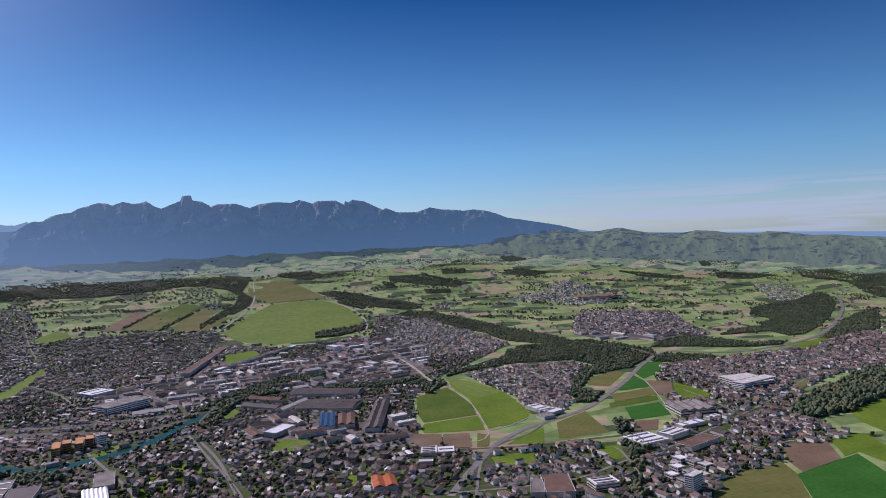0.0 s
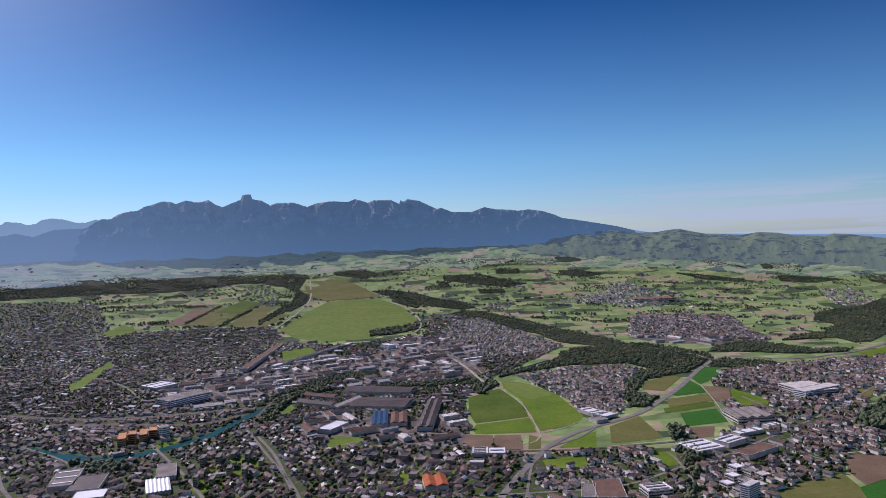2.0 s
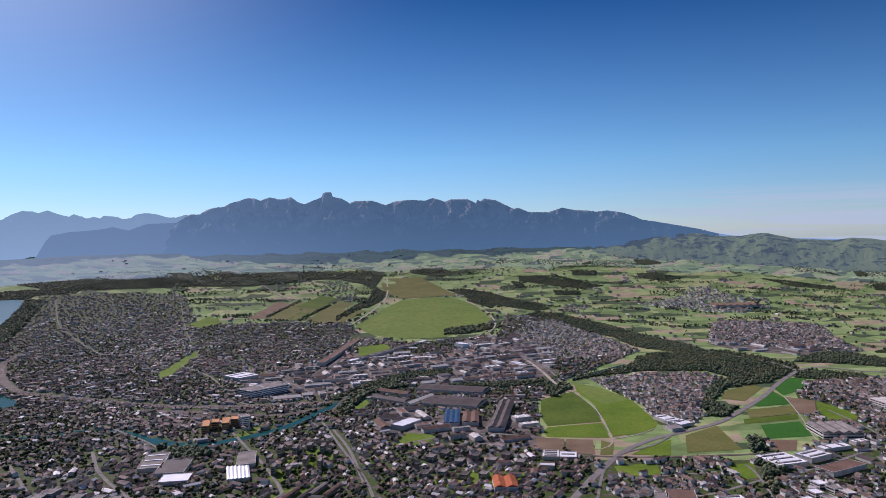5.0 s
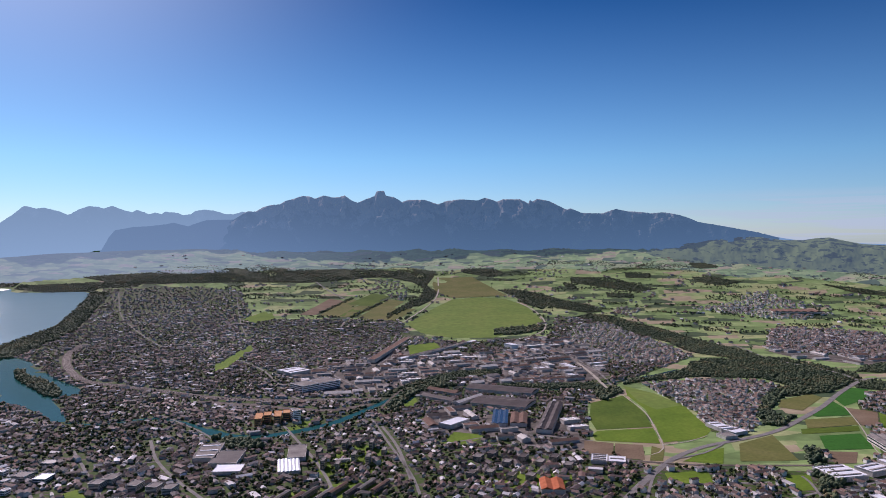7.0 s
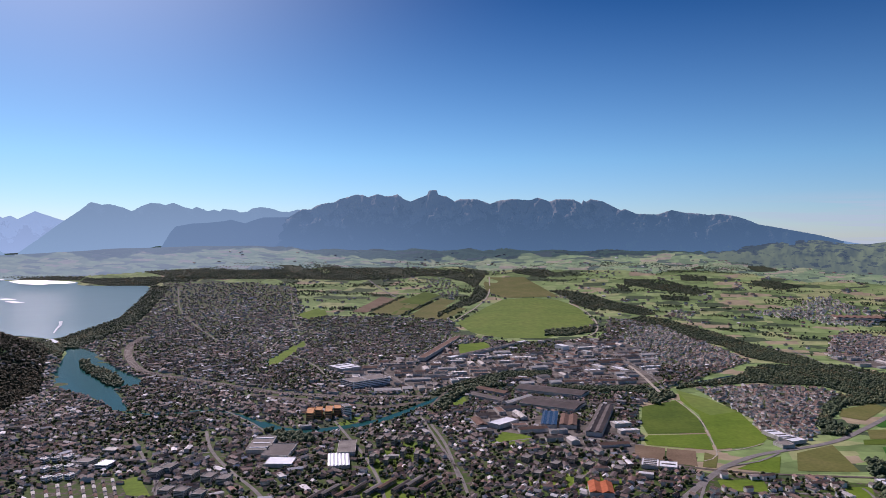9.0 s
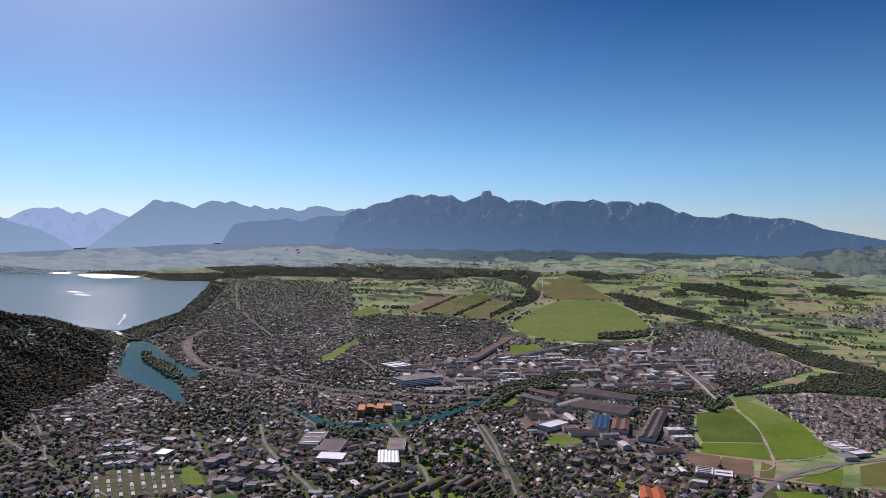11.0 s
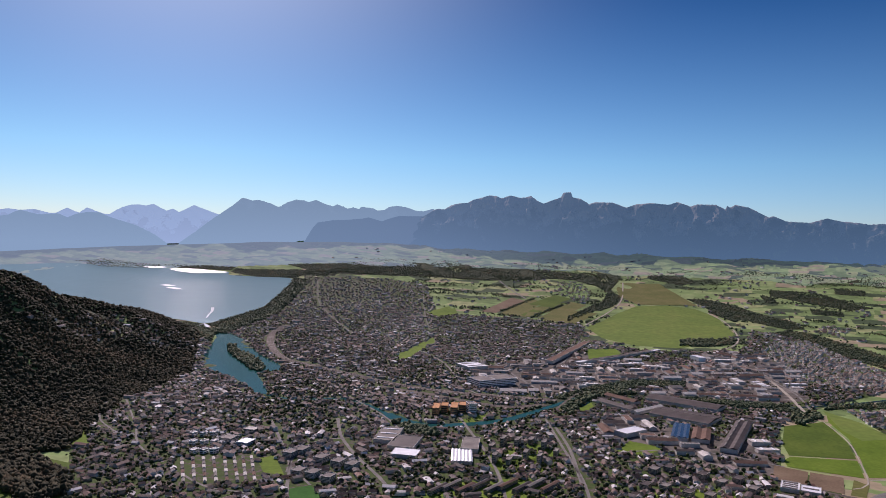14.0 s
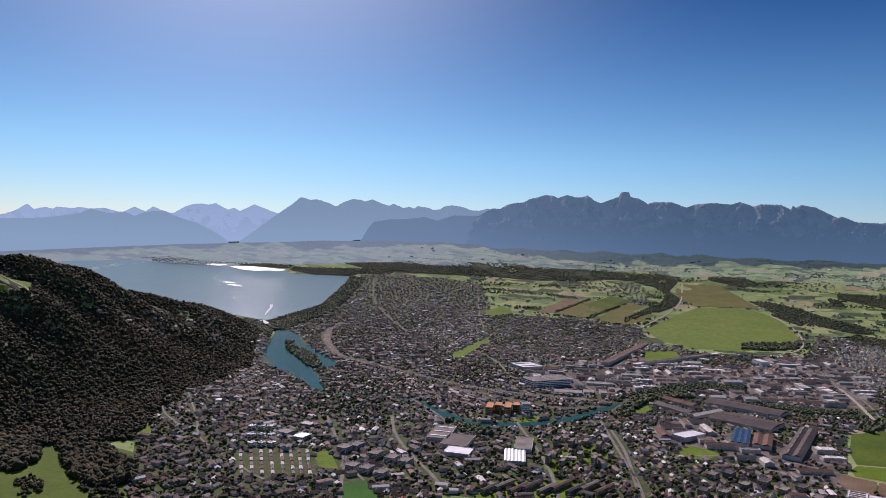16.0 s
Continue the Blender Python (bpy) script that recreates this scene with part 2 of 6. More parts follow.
OLIVE = material("olive_stubble", [(0.0, (0.10, 0.115, 0.028)), (0.5, (0.125, 0.13, 0.036)), (1.0, (0.155, 0.145, 0.05))], scale=0.012, fine=0.12)
EARTH = material("ploughed_earth", [(0.0, (0.135, 0.095, 0.058)), (0.5, (0.17, 0.12, 0.075)), (1.0, (0.21, 0.155, 0.10))], scale=0.015, fine=0.25)
WALL = material("render_wall", [(0.0, (0.60, 0.55, 0.47)), (0.25, (0.70, 0.66, 0.60)), (0.45, (0.36, 0.28, 0.20)), (0.62, (0.50, 0.40, 0.27)), (0.8, (0.75, 0.73, 0.69)), (1.0, (0.28, 0.23, 0.20))], source="island", fine=0.6)
WALL_PALE = material("white_render_wall", [(0.0, (0.66, 0.63, 0.57)), (0.6, (0.80, 0.78, 0.74)), (1.0, (0.70, 0.64, 0.55))], source="island", fine=0.6)
ROOF = material("tile_roof", [(0.0, (0.04, 0.034, 0.032)), (0.3, (0.095, 0.064, 0.054)), (0.5, (0.155, 0.092, 0.07)), (0.64, (0.08, 0.07, 0.068)), (0.76, (0.20, 0.105, 0.075)), (0.84, (0.18, 0.165, 0.16)), (0.92, (0.42, 0.40, 0.38)), (1.0, (0.68, 0.66, 0.64))], source="island", rough=0.75, fine=0.9, spec=0.2)
ROOF_WARM = material("warm_tile_roof", [(0.0, (0.085, 0.062, 0.052)), (0.35, (0.13, 0.088, 0.068)), (0.6, (0.175, 0.115, 0.088)), (0.8, (0.14, 0.125, 0.115)), (0.92, (0.22, 0.135, 0.10)), (1.0, (0.40, 0.38, 0.36))], source="island", rough=0.75, fine=0.9, spec=0.1)
LEAF = material("leaves", [(0.0, (0.020, 0.034, 0.011)), (0.4, (0.031, 0.050, 0.014)), (0.75, (0.046, 0.064, 0.017)), (0.92, (0.090, 0.084, 0.025)), (1.0, (0.13, 0.085, 0.026))], source="island", fine=0.5, rough=0.8, spec=0.2)
WOOD_LEAF = material("woodland_leaves", [(0.0, (0.050, 0.076, 0.040)), (0.5, (0.080, 0.108, 0.052)), (0.85, (0.110, 0.126, 0.060)), (1.0, (0.15, 0.125, 0.058))], source="grove", scale=0.012, fine=0.5, rough=0.8, spec=0.15)
BARK = material("bark", [(0.0, (0.05, 0.035, 0.025)), (1.0, (0.10, 0.075, 0.055))], fine=2.0)
LAKE = water("lake_water", (0.165, 0.295, 0.335), 0.13, 0.006, 0.11)
RIVER = water("river_water", (0.010, 0.072, 0.064), 0.12, 0.04, 0.06)
# same river under trees, with their shade put into the colour
RIVER_SHADE = water("shaded_river_water", (0.006, 0.030, 0.030), 0.12, 0.04, 0.10)
FOAM = material("white_foam", [(0.0, (0.55, 0.62, 0.64)), (1.0, (0.85, 0.87, 0.87))], scale=0.2)
BEECH = material("autumn_beech_leaves", [(0.0, (0.030, 0.033, 0.018)), (0.4, (0.044, 0.045, 0.023)), (0.7, (0.064, 0.057, 0.030)), (1.0, (0.092, 0.069, 0.036))], source="grove", scale=0.008, fine=0.5, rough=0.85, spec=0.1)
# blue haze is mixed into these far materials as emission
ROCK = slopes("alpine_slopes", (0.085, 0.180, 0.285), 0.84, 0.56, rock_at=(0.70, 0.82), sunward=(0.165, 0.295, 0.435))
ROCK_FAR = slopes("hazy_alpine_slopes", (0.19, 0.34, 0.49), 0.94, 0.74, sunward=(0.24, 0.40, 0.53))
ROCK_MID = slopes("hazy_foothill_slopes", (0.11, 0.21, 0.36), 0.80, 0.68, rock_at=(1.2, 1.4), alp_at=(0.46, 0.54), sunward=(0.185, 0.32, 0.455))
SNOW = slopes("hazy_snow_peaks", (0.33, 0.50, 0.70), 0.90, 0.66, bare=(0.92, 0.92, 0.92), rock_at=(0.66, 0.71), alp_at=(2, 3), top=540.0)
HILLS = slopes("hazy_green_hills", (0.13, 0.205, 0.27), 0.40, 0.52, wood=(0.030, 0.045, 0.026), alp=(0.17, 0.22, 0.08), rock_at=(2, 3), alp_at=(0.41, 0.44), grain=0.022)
# pasture with haze put in as emission, which lifts the shadowed foot too
PASTURE_FAR = hazed(farmland("hazed_pasture", 0.020, 1.6), (0.15, 0.23, 0.27), 0.28, 0.30, sunward=(0.25, 0.35, 0.44), gain=0.36)
# rougher water for added patches that stand in for the sun's glint
GLINT = water("glint_patch", (0.16, 0.27, 0.31), 0.45, 0.25, 0.3)


# ---- the lie of the land ----
def spread(r):
    """Level distance that the rising valley floor stands for, at r metres out."""
    u = np.clip((r - R_FLAT) / R_SPAN, 0, 0.995)
    return np.where(r < R_FLAT, np.maximum(r, 1.0), R_FLAT + R_SPAN * u / (1 - u))


HILL_A, HILL_B = np.array((-1800.0, 1250.0)), np.array((-1370.0, 2560.0))


def sag(r, az):
    """How the plain falls away to both sides, far out: slope below the level."""
    s = np.clip((r - 2000.0) / 2200.0, 0, 1)
    return 0.031 * np.clip((np.abs(az) - 17) / 31, 0, 1.35) ** 1.3 * s * s * (3 - 2 * s)


def ground_z(x, y):
    """Height of the ground: a level plain that rises to the mountains' feet, and the wooded hill by the lake."""
    x, y = np.asarray(x, float), np.asarray(y, float)
    r = np.hypot(x, y)
    az = np.degrees(np.arctan2(x, y))
    z = np.where(r > R_FLAT, H * (1 - r / spread(r)), 0.0) - r * sag(r, az) * np.clip((r - R_FLAT) / 300, 0, 1)
    # wooded hill
    ab = HILL_B - HILL_A
    t = ((x - HILL_A[0]) * ab[0] + (y - HILL_A[1]) * ab[1]) / (ab @ ab)
    side = ((x - HILL_A[0]) * ab[1] - (y - HILL_A[1]) * ab[0]) / np.hypot(*ab)
    crest = 385 * np.clip(1 - t, 0, 1.25) ** 0.85 * np.clip((t + 1.2) / 0.8, 0, 1)
    width = 300 + 260 * np.clip(1 - t, 0, 1.3)
    fall = np.clip(1 - np.abs(side) / (width * 1.45), 0, 1)
    z = z + crest * fall * fall * (3 - 2 * fall) * (1 + 0.16 * np.sin(t * 17 + side * 0.006) * np.clip(fall * 2 - fall * fall * 1.6, 0, 1) + 0.08 * np.sin(t * 41 - side * 0.011))
    # rolling pasture before the mountains, higher towards the north-western skyline
    roll = np.clip((r - 3700) / 700, 0, 1) * np.clip((az + 18) / 10, 0, 1)
    z = z + roll * (5 * np.sin(x * 0.011 + 1.3) * np.sin(y * 0.017) + 3.5 * np.sin(x * 0.023 + y * 0.013) - 4)
    s = np.clip((r - 4250) / 560, 0, 1)
    up = np.interp(az, (16, 20, 24, 27, 30, 33, 37, 43, 50, 60), (0, 0, 0.001, 0.002, 0.002, 0.003, 0.002, 0.002, 0.002, 0.002))
    swell = np.sin(az * 1.9 + r * 0.006) + 0.7 * np.sin(az * 4.3 - r * 0.011 + 2) + 0.5 * np.sin(az * 9.1 + r * 0.019)
    z = z + s * s * (3 - 2 * s) * (up * r + swell * 4.0 * np.clip((az - 8) / 18, 0.25, 1)) * np.clip((az + 16) / 6, 0, 1)
    z = z - np.clip((r - 4700) / 200, 0, 1) * 60
    return z


def mesh_object(name, verts, faces, mats, index=None, smooth=False):
    me = bpy.data.meshes.new(name)
    me.from_pydata(verts.tolist() if isinstance(verts, np.ndarray) else verts, [], faces.tolist() if isinstance(faces, np.ndarray) else faces)
    for m in mats:
        me.materials.append(m)
    if index is not None:
        me.polygons.foreach_set("material_index", np.asarray(index, dtype=np.int32))
    if smooth:
        me.polygons.foreach_set("use_smooth", np.ones(len(me.polygons), dtype=bool))
    me.update()
    return new(name, me)


def grid_faces(rows, cols, wrap=False):
    a = np.arange(rows - 1)[:, None] * cols + np.arange(cols - (0 if wrap else 1))[None, :]
    b = a + 1
    if wrap:
        b = np.arange(rows - 1)[:, None] * cols + (np.arange(cols)[None, :] + 1) % cols
    return np.stack([a, b, b + cols, a + cols], -1).reshape(-1, 4)


def build_ground():
    az = np.concatenate([np.arange(-180, -62, 4.0), np.arange(-62, 62, 0.4), np.arange(62, 180, 4.0)])
    r = np.concatenate([np.linspace(0.02, 700, 10), np.linspace(730, 4935, 170)])
    rr, aa = np.meshgrid(r, np.radians(az), indexing="ij")
    x, y = rr * np.sin(aa), rr * np.cos(aa)
    v = np.stack([x, y, ground_z(x, y)], -1).reshape(-1, 3)
    ob = mesh_object("ground", v, grid_faces(len(r), len(az), True)[:, ::-1], [FARMLAND], smooth=True)
    return tagged(ob, "green patchwork valley floor of meadows and stubble fields", "ground", kind="structure")


build_ground()


def inside(poly, x, y):
    """Which of the points lie within the outline."""
    hit = np.zeros(np.shape(x), bool)
    for (x0, y0), (x1, y1) in zip(poly, poly[1:] + poly[:1]):
        if y0 != y1:
            hit ^= ((y0 > y) != (y1 > y)) & (x < (x1 - x0) * (y - y0) / (y1 - y0) + x0)
    return hit


def rounded(poly, steps):
    """The outline with its corners cut, steps times."""
    p = [Vector(q) for q in poly]
    for _ in range(steps):
        p = [c for a, b in zip(p, p[1:] + p[:1]) for c in (a * 0.82 + b * 0.18, a * 0.18 + b * 0.82)]
    return [(q.x, q.y) for q in p]


def sheet(name, poly, mat, lift, step=60.0, parent=None):
    """A thin sheet over the ground within the outline."""
    bm = bmesh.new()
    bm.faces.new([bm.verts.new((x, y, 0)) for x, y in poly])
    bmesh.ops.triangulate(bm, faces=bm.faces[:])
    for _ in range(5):
        long = [e for e in bm.edges if e.calc_length() > step * max(1.0, e.verts[0].co.length / 1500)]
        if not long:
            break
        bmesh.ops.subdivide_edges(bm, edges=long, cuts=1)
        bmesh.ops.triangulate(bm, faces=bm.faces[:])
    for v in bm.verts:
        v.co.z = float(ground_z(v.co.x, v.co.y)) + lift * max(1.0, v.co.length / 1200)
    for f in bm.faces:
        f.normal_update()
        if f.normal.z < 0:
            f.normal_flip()
    me = bpy.data.meshes.new(name)
    bm.to_mesh(me)
    bm.free()
    me.materials.append(mat)
    ob = new(name, me)
    ob.parent = parent
    return ob


BLOCKED = []     # outlines and strips on which no house stands
STRIPS = []


def glide(points, step=25.0):
    """A smooth line through the points."""
    p = [Vector(q) for q in points]
    p = [2 * p[0] - p[1], *p, 2 * p[-1] - p[-2]]
    out = []
    for a, b, c, d in zip(p, p[1:], p[2:], p[3:]):
        n = max(2, int((c - b).length / step))
        for i in range(n):
            t = i / n
            out.append(0.5 * (2 * b + (c - a) * t + (2 * a - 5 * b + 4 * c - d) * t * t + (3 * b - a - 3 * c + d) * t ** 3))
    return out + [p[-2]]


def strip(name, points, width, mat, lift, parent=None, raise_by=0.0, block=True, offset=0.0):
    """A road, railway or river of even width along a smooth line."""
    line = glide(points)
    w = width if isinstance(width, (list, tuple)) else (width, width)
    v = []
    for i, q in enumerate(line):
        d = line[min(i + 1, len(line) - 1)] - line[max(i - 1, 0)]
        side = Vector((d.y, -d.x)).normalized()
        half = (w[0] + (w[1] - w[0]) * i / (len(line) - 1)) / 2
        for k in (-1, -0.33, 0.33, 1):
            e = q + side * (half * k + offset)
            v.append((e.x, e.y, float(ground_z(e.x, e.y)) + lift * max(1.0, e.length / 1200) + raise_by))
        if block:
            STRIPS.append((q.x, q.y, half))
    ob = mesh_object(name, np.array(v), grid_faces(len(line), 4), [mat])
    if ob.data.polygons[0].normal.z < 0:
        ob.data.flip_normals()
    ob.parent = parent
    return ob


def field(poly, mat, label, lift=0.35):
    BLOCKED.append(poly)
    return tagged(sheet("field", poly, mat, lift), label, "field", "fields and meadows", "structure")


def road(points, width, mat=None, label="grey asphalt road between houses", lift=0.55, name="road", **more):
    return tagged(strip(name, points, width, mat or ASPHALT, lift, **more), label, "road", "roads", "structure")


# ---- mountains ----
def mountain_range(name, label, mat, peaks, radius, depth, seed, relief=1.0, jag=3.0, steep=1.25, pitch=1.0, taper=None):
    """A range with a jagged crest, spurs and gullies down to the valley and a plain back: peaks are (bearing in degrees, height over the lens per metre out)."""
    az = np.arange(peaks[0][0], peaks[-1][0], 0.06)
    top = np.interp(az, [p[0] for p in peaks], [p[1] for p in peaks])
    rows, back = 44, 6
    v = []
    for j in range(-back, rows):
        s = max(j, 0) / (rows - 1)
        bell = math.sin(math.pi * min(1, s ** 0.75)) ** 0.8
        for a, e in zip(az, top):
            deep = float(np.interp(a, taper[:2], (depth, taper[2]))) if taper else depth
            lean = a * pitch + s * 0.9 * noise.noise(Vector((a * 0.3, seed, 2.0)))
            n1 = 1 - 2 * abs(noise.noise(Vector((lean * 0.35, s * 0.6, seed + 1))))
            n2 = 1 - 2 * abs(noise.noise(Vector((lean * 0.95 + s * 0.7, s * 2.4, seed + 5))))
            n3 = 1 - 2 * abs(noise.noise(Vector((lean * 2.2 - s * 2.0, s * 6.5, seed + 9))))
            n4 = noise.noise(Vector((a * 7.0, s * 22.0, seed + 3)))
            ends = min(1.0, (a - az[0]) / 3.0 + 0.1, (az[-1] - a) / 3.0 + 0.1)
            spur = (n1 - 0.5) * 0.55 + (n2 - 0.5) * 0.42 + (n3 - 0.5) * 0.20 + n4 * 0.05
            crest = H + e * radius + n4 * jag * relief * (1 - s)
            if j < 0:
                r, k = radius + min(90, 4985 - radius) * -j / back, 1 - (-j / back) ** 1.3
            else:
                r = radius - deep * s * (0.86 + 0.14 * ends) - spur * bell * deep * 0.42 * relief * ends
                k = (1 - s) ** steep + (spur * 0.20 + n4 * 0.03) * bell * relief
            v.append((r * math.sin(radians(a)), r * math.cos(radians(a)), crest, max(k, 0)))
    v = np.array(v)
    low = ground_z(v[:, 0], v[:, 1]) - 10
    v = np.column_stack([v[:, :2], low + np.maximum(v[:, 2] - low, 0) * v[:, 3]])
    ob = mesh_object(name, v, grid_faces(rows + back, len(az)), [mat], smooth=True)
    if ob.data.polygons[len(az) * (back + 3)].normal.z < 0:
        ob.data.flip_normals()
    return tagged(ob, label, "mountains", kind="structure")


def hazed_lowland(a0, a1, r0, r1, mat, label):
    """Low country before the mountains, with wooded knolls; its rim dips under the plain. Its glow paints in haze and
    brightens the shadowed foot.
    """
    az, r = np.arange(a0, a1, 0.12), np.linspace(r0, r1, 56)
    v = []
    for q in r:
        s = (q - r0) / (r1 - r0)
        for a in az:
            n1 = noise.noise(Vector((a * 0.28, q * 0.006, 71.0)))
            n2 = noise.noise(Vector((a * 1.1, q * 0.016, 75.0)))
            n3 = noise.noise(Vector((a * 4.0, q * 0.05, 79.0)))
            edge = max(0.0, min(1.0, (a1 - a) / 4.0 + n2 * 0.4, (a - a0) / 4.0 + n2 * 0.4, s * 5.0 + n1 * 0.5 + n3 * 0.2))
            v.append((q * math.sin(radians(a)), q * math.cos(radians(a)), edge * (2.2 + max(0, n1) * 6 + n2 * 1.2 + n3 * 0.7) - 9 * (1 - edge)))
    v = np.array(v)
    v[:, 2] += ground_z(v[:, 0], v[:, 1])
    ob = mesh_object("backdrop_lowland", v, grid_faces(len(r), len(az)), [mat], smooth=True)
    if ob.data.polygons[len(az) * 3].normal.z < 0:
        ob.data.flip_normals()
    return tagged(ob, label, "lowland", kind="structure")


# ---- trees and houses ----
def clump_mesh(rng, clumps, spread_xy, height, lobe, detail):
    """A crown of leaf clumps: verts and triangles."""
    bm = bmesh.new()
    for i in range(clumps):
        a, rad = rng.random() * 6.28, spread_xy * math.sqrt(rng.random()) * (0.95 if clumps > 1 else 0)
        z = height * (0.42 + 0.5 * rng.random() * (1 - 0.55 * rad / max(spread_xy, 0.01)))
        s = lobe * (0.65 + 0.6 * rng.random())
        m = Matrix.Translation((rad * math.cos(a), rad * math.sin(a), z)) @ Euler((rng.random() * 3, rng.random() * 3, rng.random() * 3)).to_matrix().to_4x4() @ Matrix.Diagonal((s, s * (0.7 + 0.5 * rng.random()), s * 0.8, 1))
        if detail:
            made = bmesh.ops.create_icosphere(bm, subdivisions=1, radius=1.0, matrix=m)
            for q in made["verts"]:
                q.co += Vector((rng.uniform(-1, 1), rng.uniform(-1, 1), rng.uniform(-1, 1))) * 0.22 * s
        else:
            for q in ((1, 0, 0), (-1, 0, 0), (0, 1, 0), (0, -1, 0), (0, 0, 1), (0, 0, -1)):
                bm.verts.new(m @ Vector(q))
            bm.verts.ensure_lookup_table()
            k = len(bm.verts) - 6
            w = bm.verts
            for p, q in ((0, 2), (2, 1), (1, 3), (3, 0)):
                bm.faces.new((w[k + p], w[k + q], w[k + 4]))
                bm.faces.new((w[k + q], w[k + p], w[k + 5]))
    bm.verts.index_update()
    v = np.array([q.co[:] for q in bm.verts])
    f = np.array([[q.index for q in face.verts] for face in bm.faces])
    bm.free()
    return v, f


def scatter_trees(name, label, x, y, size, mat, rng, clumps=3, detail=True, tall=1.0, sink=0.0):
    """Many trees as one body of leaf clumps."""
    kinds = [clump_mesh(rng, clumps, 0.34, 1.0, 0.36, detail) for _ in range(7)]
    turn, pick = np.array([rng.random() * 6.28 for _ in x]), np.array([rng.randrange(7) for _ in x])
    z = ground_z(x, y) - sink
    vs, fs, base = [], [], 0
    for k, (v, f) in enumerate(kinds):
        i = np.nonzero(pick == k)[0]
        if not len(i):
            continue
        c, s, h = np.cos(turn[i])[:, None], np.sin(turn[i])[:, None], size[i][:, None]
        px = (v[:, 0] * c - v[:, 1] * s) * h + x[i][:, None]
        py = (v[:, 0] * s + v[:, 1] * c) * h + y[i][:, None]
        pz = v[:, 2] * h * tall + z[i][:, None]
        vs.append(np.stack([px, py, pz], -1).reshape(-1, 3))
        fs.append((f[None] + (base + np.arange(len(i)) * len(v))[:, None, None]).reshape(-1, 3))
        base += len(i) * len(v)
    if not vs:
        return None
    ob = mesh_object(name, np.concatenate(vs), np.concatenate(fs), [mat], smooth=True)
    return tagged(ob, label, "trees", kind="stuff")


def house_shell(x, y, z, w, l, h, rh, turn, over=0.7):
    """Walls and gable roofs of many houses: verts, wall quads, gable triangles and roof quads."""
    n = len(x)
    hw, hl = w / 2, l / 2
    o = np.zeros(n)
    pts = [(-hw, -hl, o - 3), (hw, -hl, o - 3), (hw, hl, o - 3), (-hw, hl, o - 3), (-hw, -hl, h), (hw, -hl, h), (hw, hl, h), (-hw, hl, h), (o, -hl, h + rh), (o, hl, h + rh),
           (-hw - over, -hl - over, h - 0.35), (hw + over, -hl - over, h - 0.35), (hw + over, hl + over, h - 0.35), (-hw - over, hl + over, h - 0.35), (o, -hl - over, h + rh + 0.25), (o, hl + over, h + rh + 0.25)]
    c, s = np.cos(turn), np.sin(turn)
    v = np.stack([np.stack([p[0] * c - p[1] * s + x, p[0] * s + p[1] * c + y, p[2] + z], -1) for p in pts], 1).reshape(-1, 3)
    k = (np.arange(n) * 16)[:, None]
    quads = np.concatenate([k + np.array(q) for q in ((0, 1, 5, 4), (1, 2, 6, 5), (2, 3, 7, 6), (3, 0, 4, 7))])
    gables = np.concatenate([k + np.array(q) for q in ((4, 5, 8), (6, 7, 9))])
    roofs = np.concatenate([k + np.array(q) for q in ((11, 12, 15, 14), (13, 10, 14, 15))])
    return v, quads, gables, roofs


def scatter_houses(name, label, x, y, w, l, h, rh, turn, wall=None, roof=None):
    v, q, g, r = house_shell(x, y, ground_z(x, y), w, l, h, rh, turn)
    faces = q.tolist() + g.tolist() + r.tolist()
    index = [0] * (len(q) + len(g)) + [1] * len(r)
    ob = mesh_object(name, v, faces, [wall or WALL, roof or ROOF], index)
    return tagged(ob, label, "houses", kind="stuff")


def part(name, bm, mat, parent, label=""):
    me = bpy.data.meshes.new(name)
    bm.to_mesh(me)
    bm.free()
    me.materials.append(mat)
    ob = new(name, me)
    ob.parent = parent
    if label:
        ob["label"] = label
    return ob


def box(bm, x0, y0, z0, x1, y1, z1):
    v = [bm.verts.new(p) for p in ((x0, y0, z0), (x1, y0, z0), (x1, y1, z0), (x0, y1, z0), (x0, y0, z1), (x1, y0, z1), (x1, y1, z1), (x0, y1, z1))]
    for f in ((3, 2, 1, 0), (4, 5, 6, 7), (0, 1, 5, 4), (1, 2, 6, 5), (2, 3, 7, 6), (3, 0, 4, 7)):
        bm.faces.new([v[i] for i in f])
    return bm


def slab(x0, y0, z0, x1, y1, z1):
    return box(bmesh.new(), x0, y0, z0, x1, y1, z1)


GLASS = material("dark_window_glass", [(0.0, (0.02, 0.025, 0.03)), (1.0, (0.05, 0.06, 0.07))], rough=0.12, spec=0.6)
CONCRETE = material("pale_concrete", [(0.0, (0.42, 0.39, 0.35)), (0.5, (0.52, 0.49, 0.44)), (1.0, (0.62, 0.59, 0.54))], scale=0.1, fine=0.6)
WHITE = material("white_sheet_metal", [(0.0, (0.72, 0.72, 0.71)), (1.0, (0.85, 0.85, 0.84))], scale=0.06, rough=0.35, spec=0.5)
GREY_ROOF = material("grey_flat_roof", [(0.0, (0.15, 0.135, 0.12)), (0.5, (0.21, 0.19, 0.17)), (1.0, (0.27, 0.25, 0.22))], scale=0.05, fine=0.4)
DARK_ROOF = material("dark_fibre_cement_roof", [(0.0, (0.062, 0.05, 0.045)), (0.5, (0.085, 0.07, 0.062)), (1.0, (0.115, 0.095, 0.085))], scale=0.05, fine=0.4, rough=0.6)
BROWN_ROOF = material("brown_sheet_roof", [(0.0, (0.12, 0.075, 0.055)), (1.0, (0.19, 0.12, 0.09))], scale=0.05, fine=0.4)
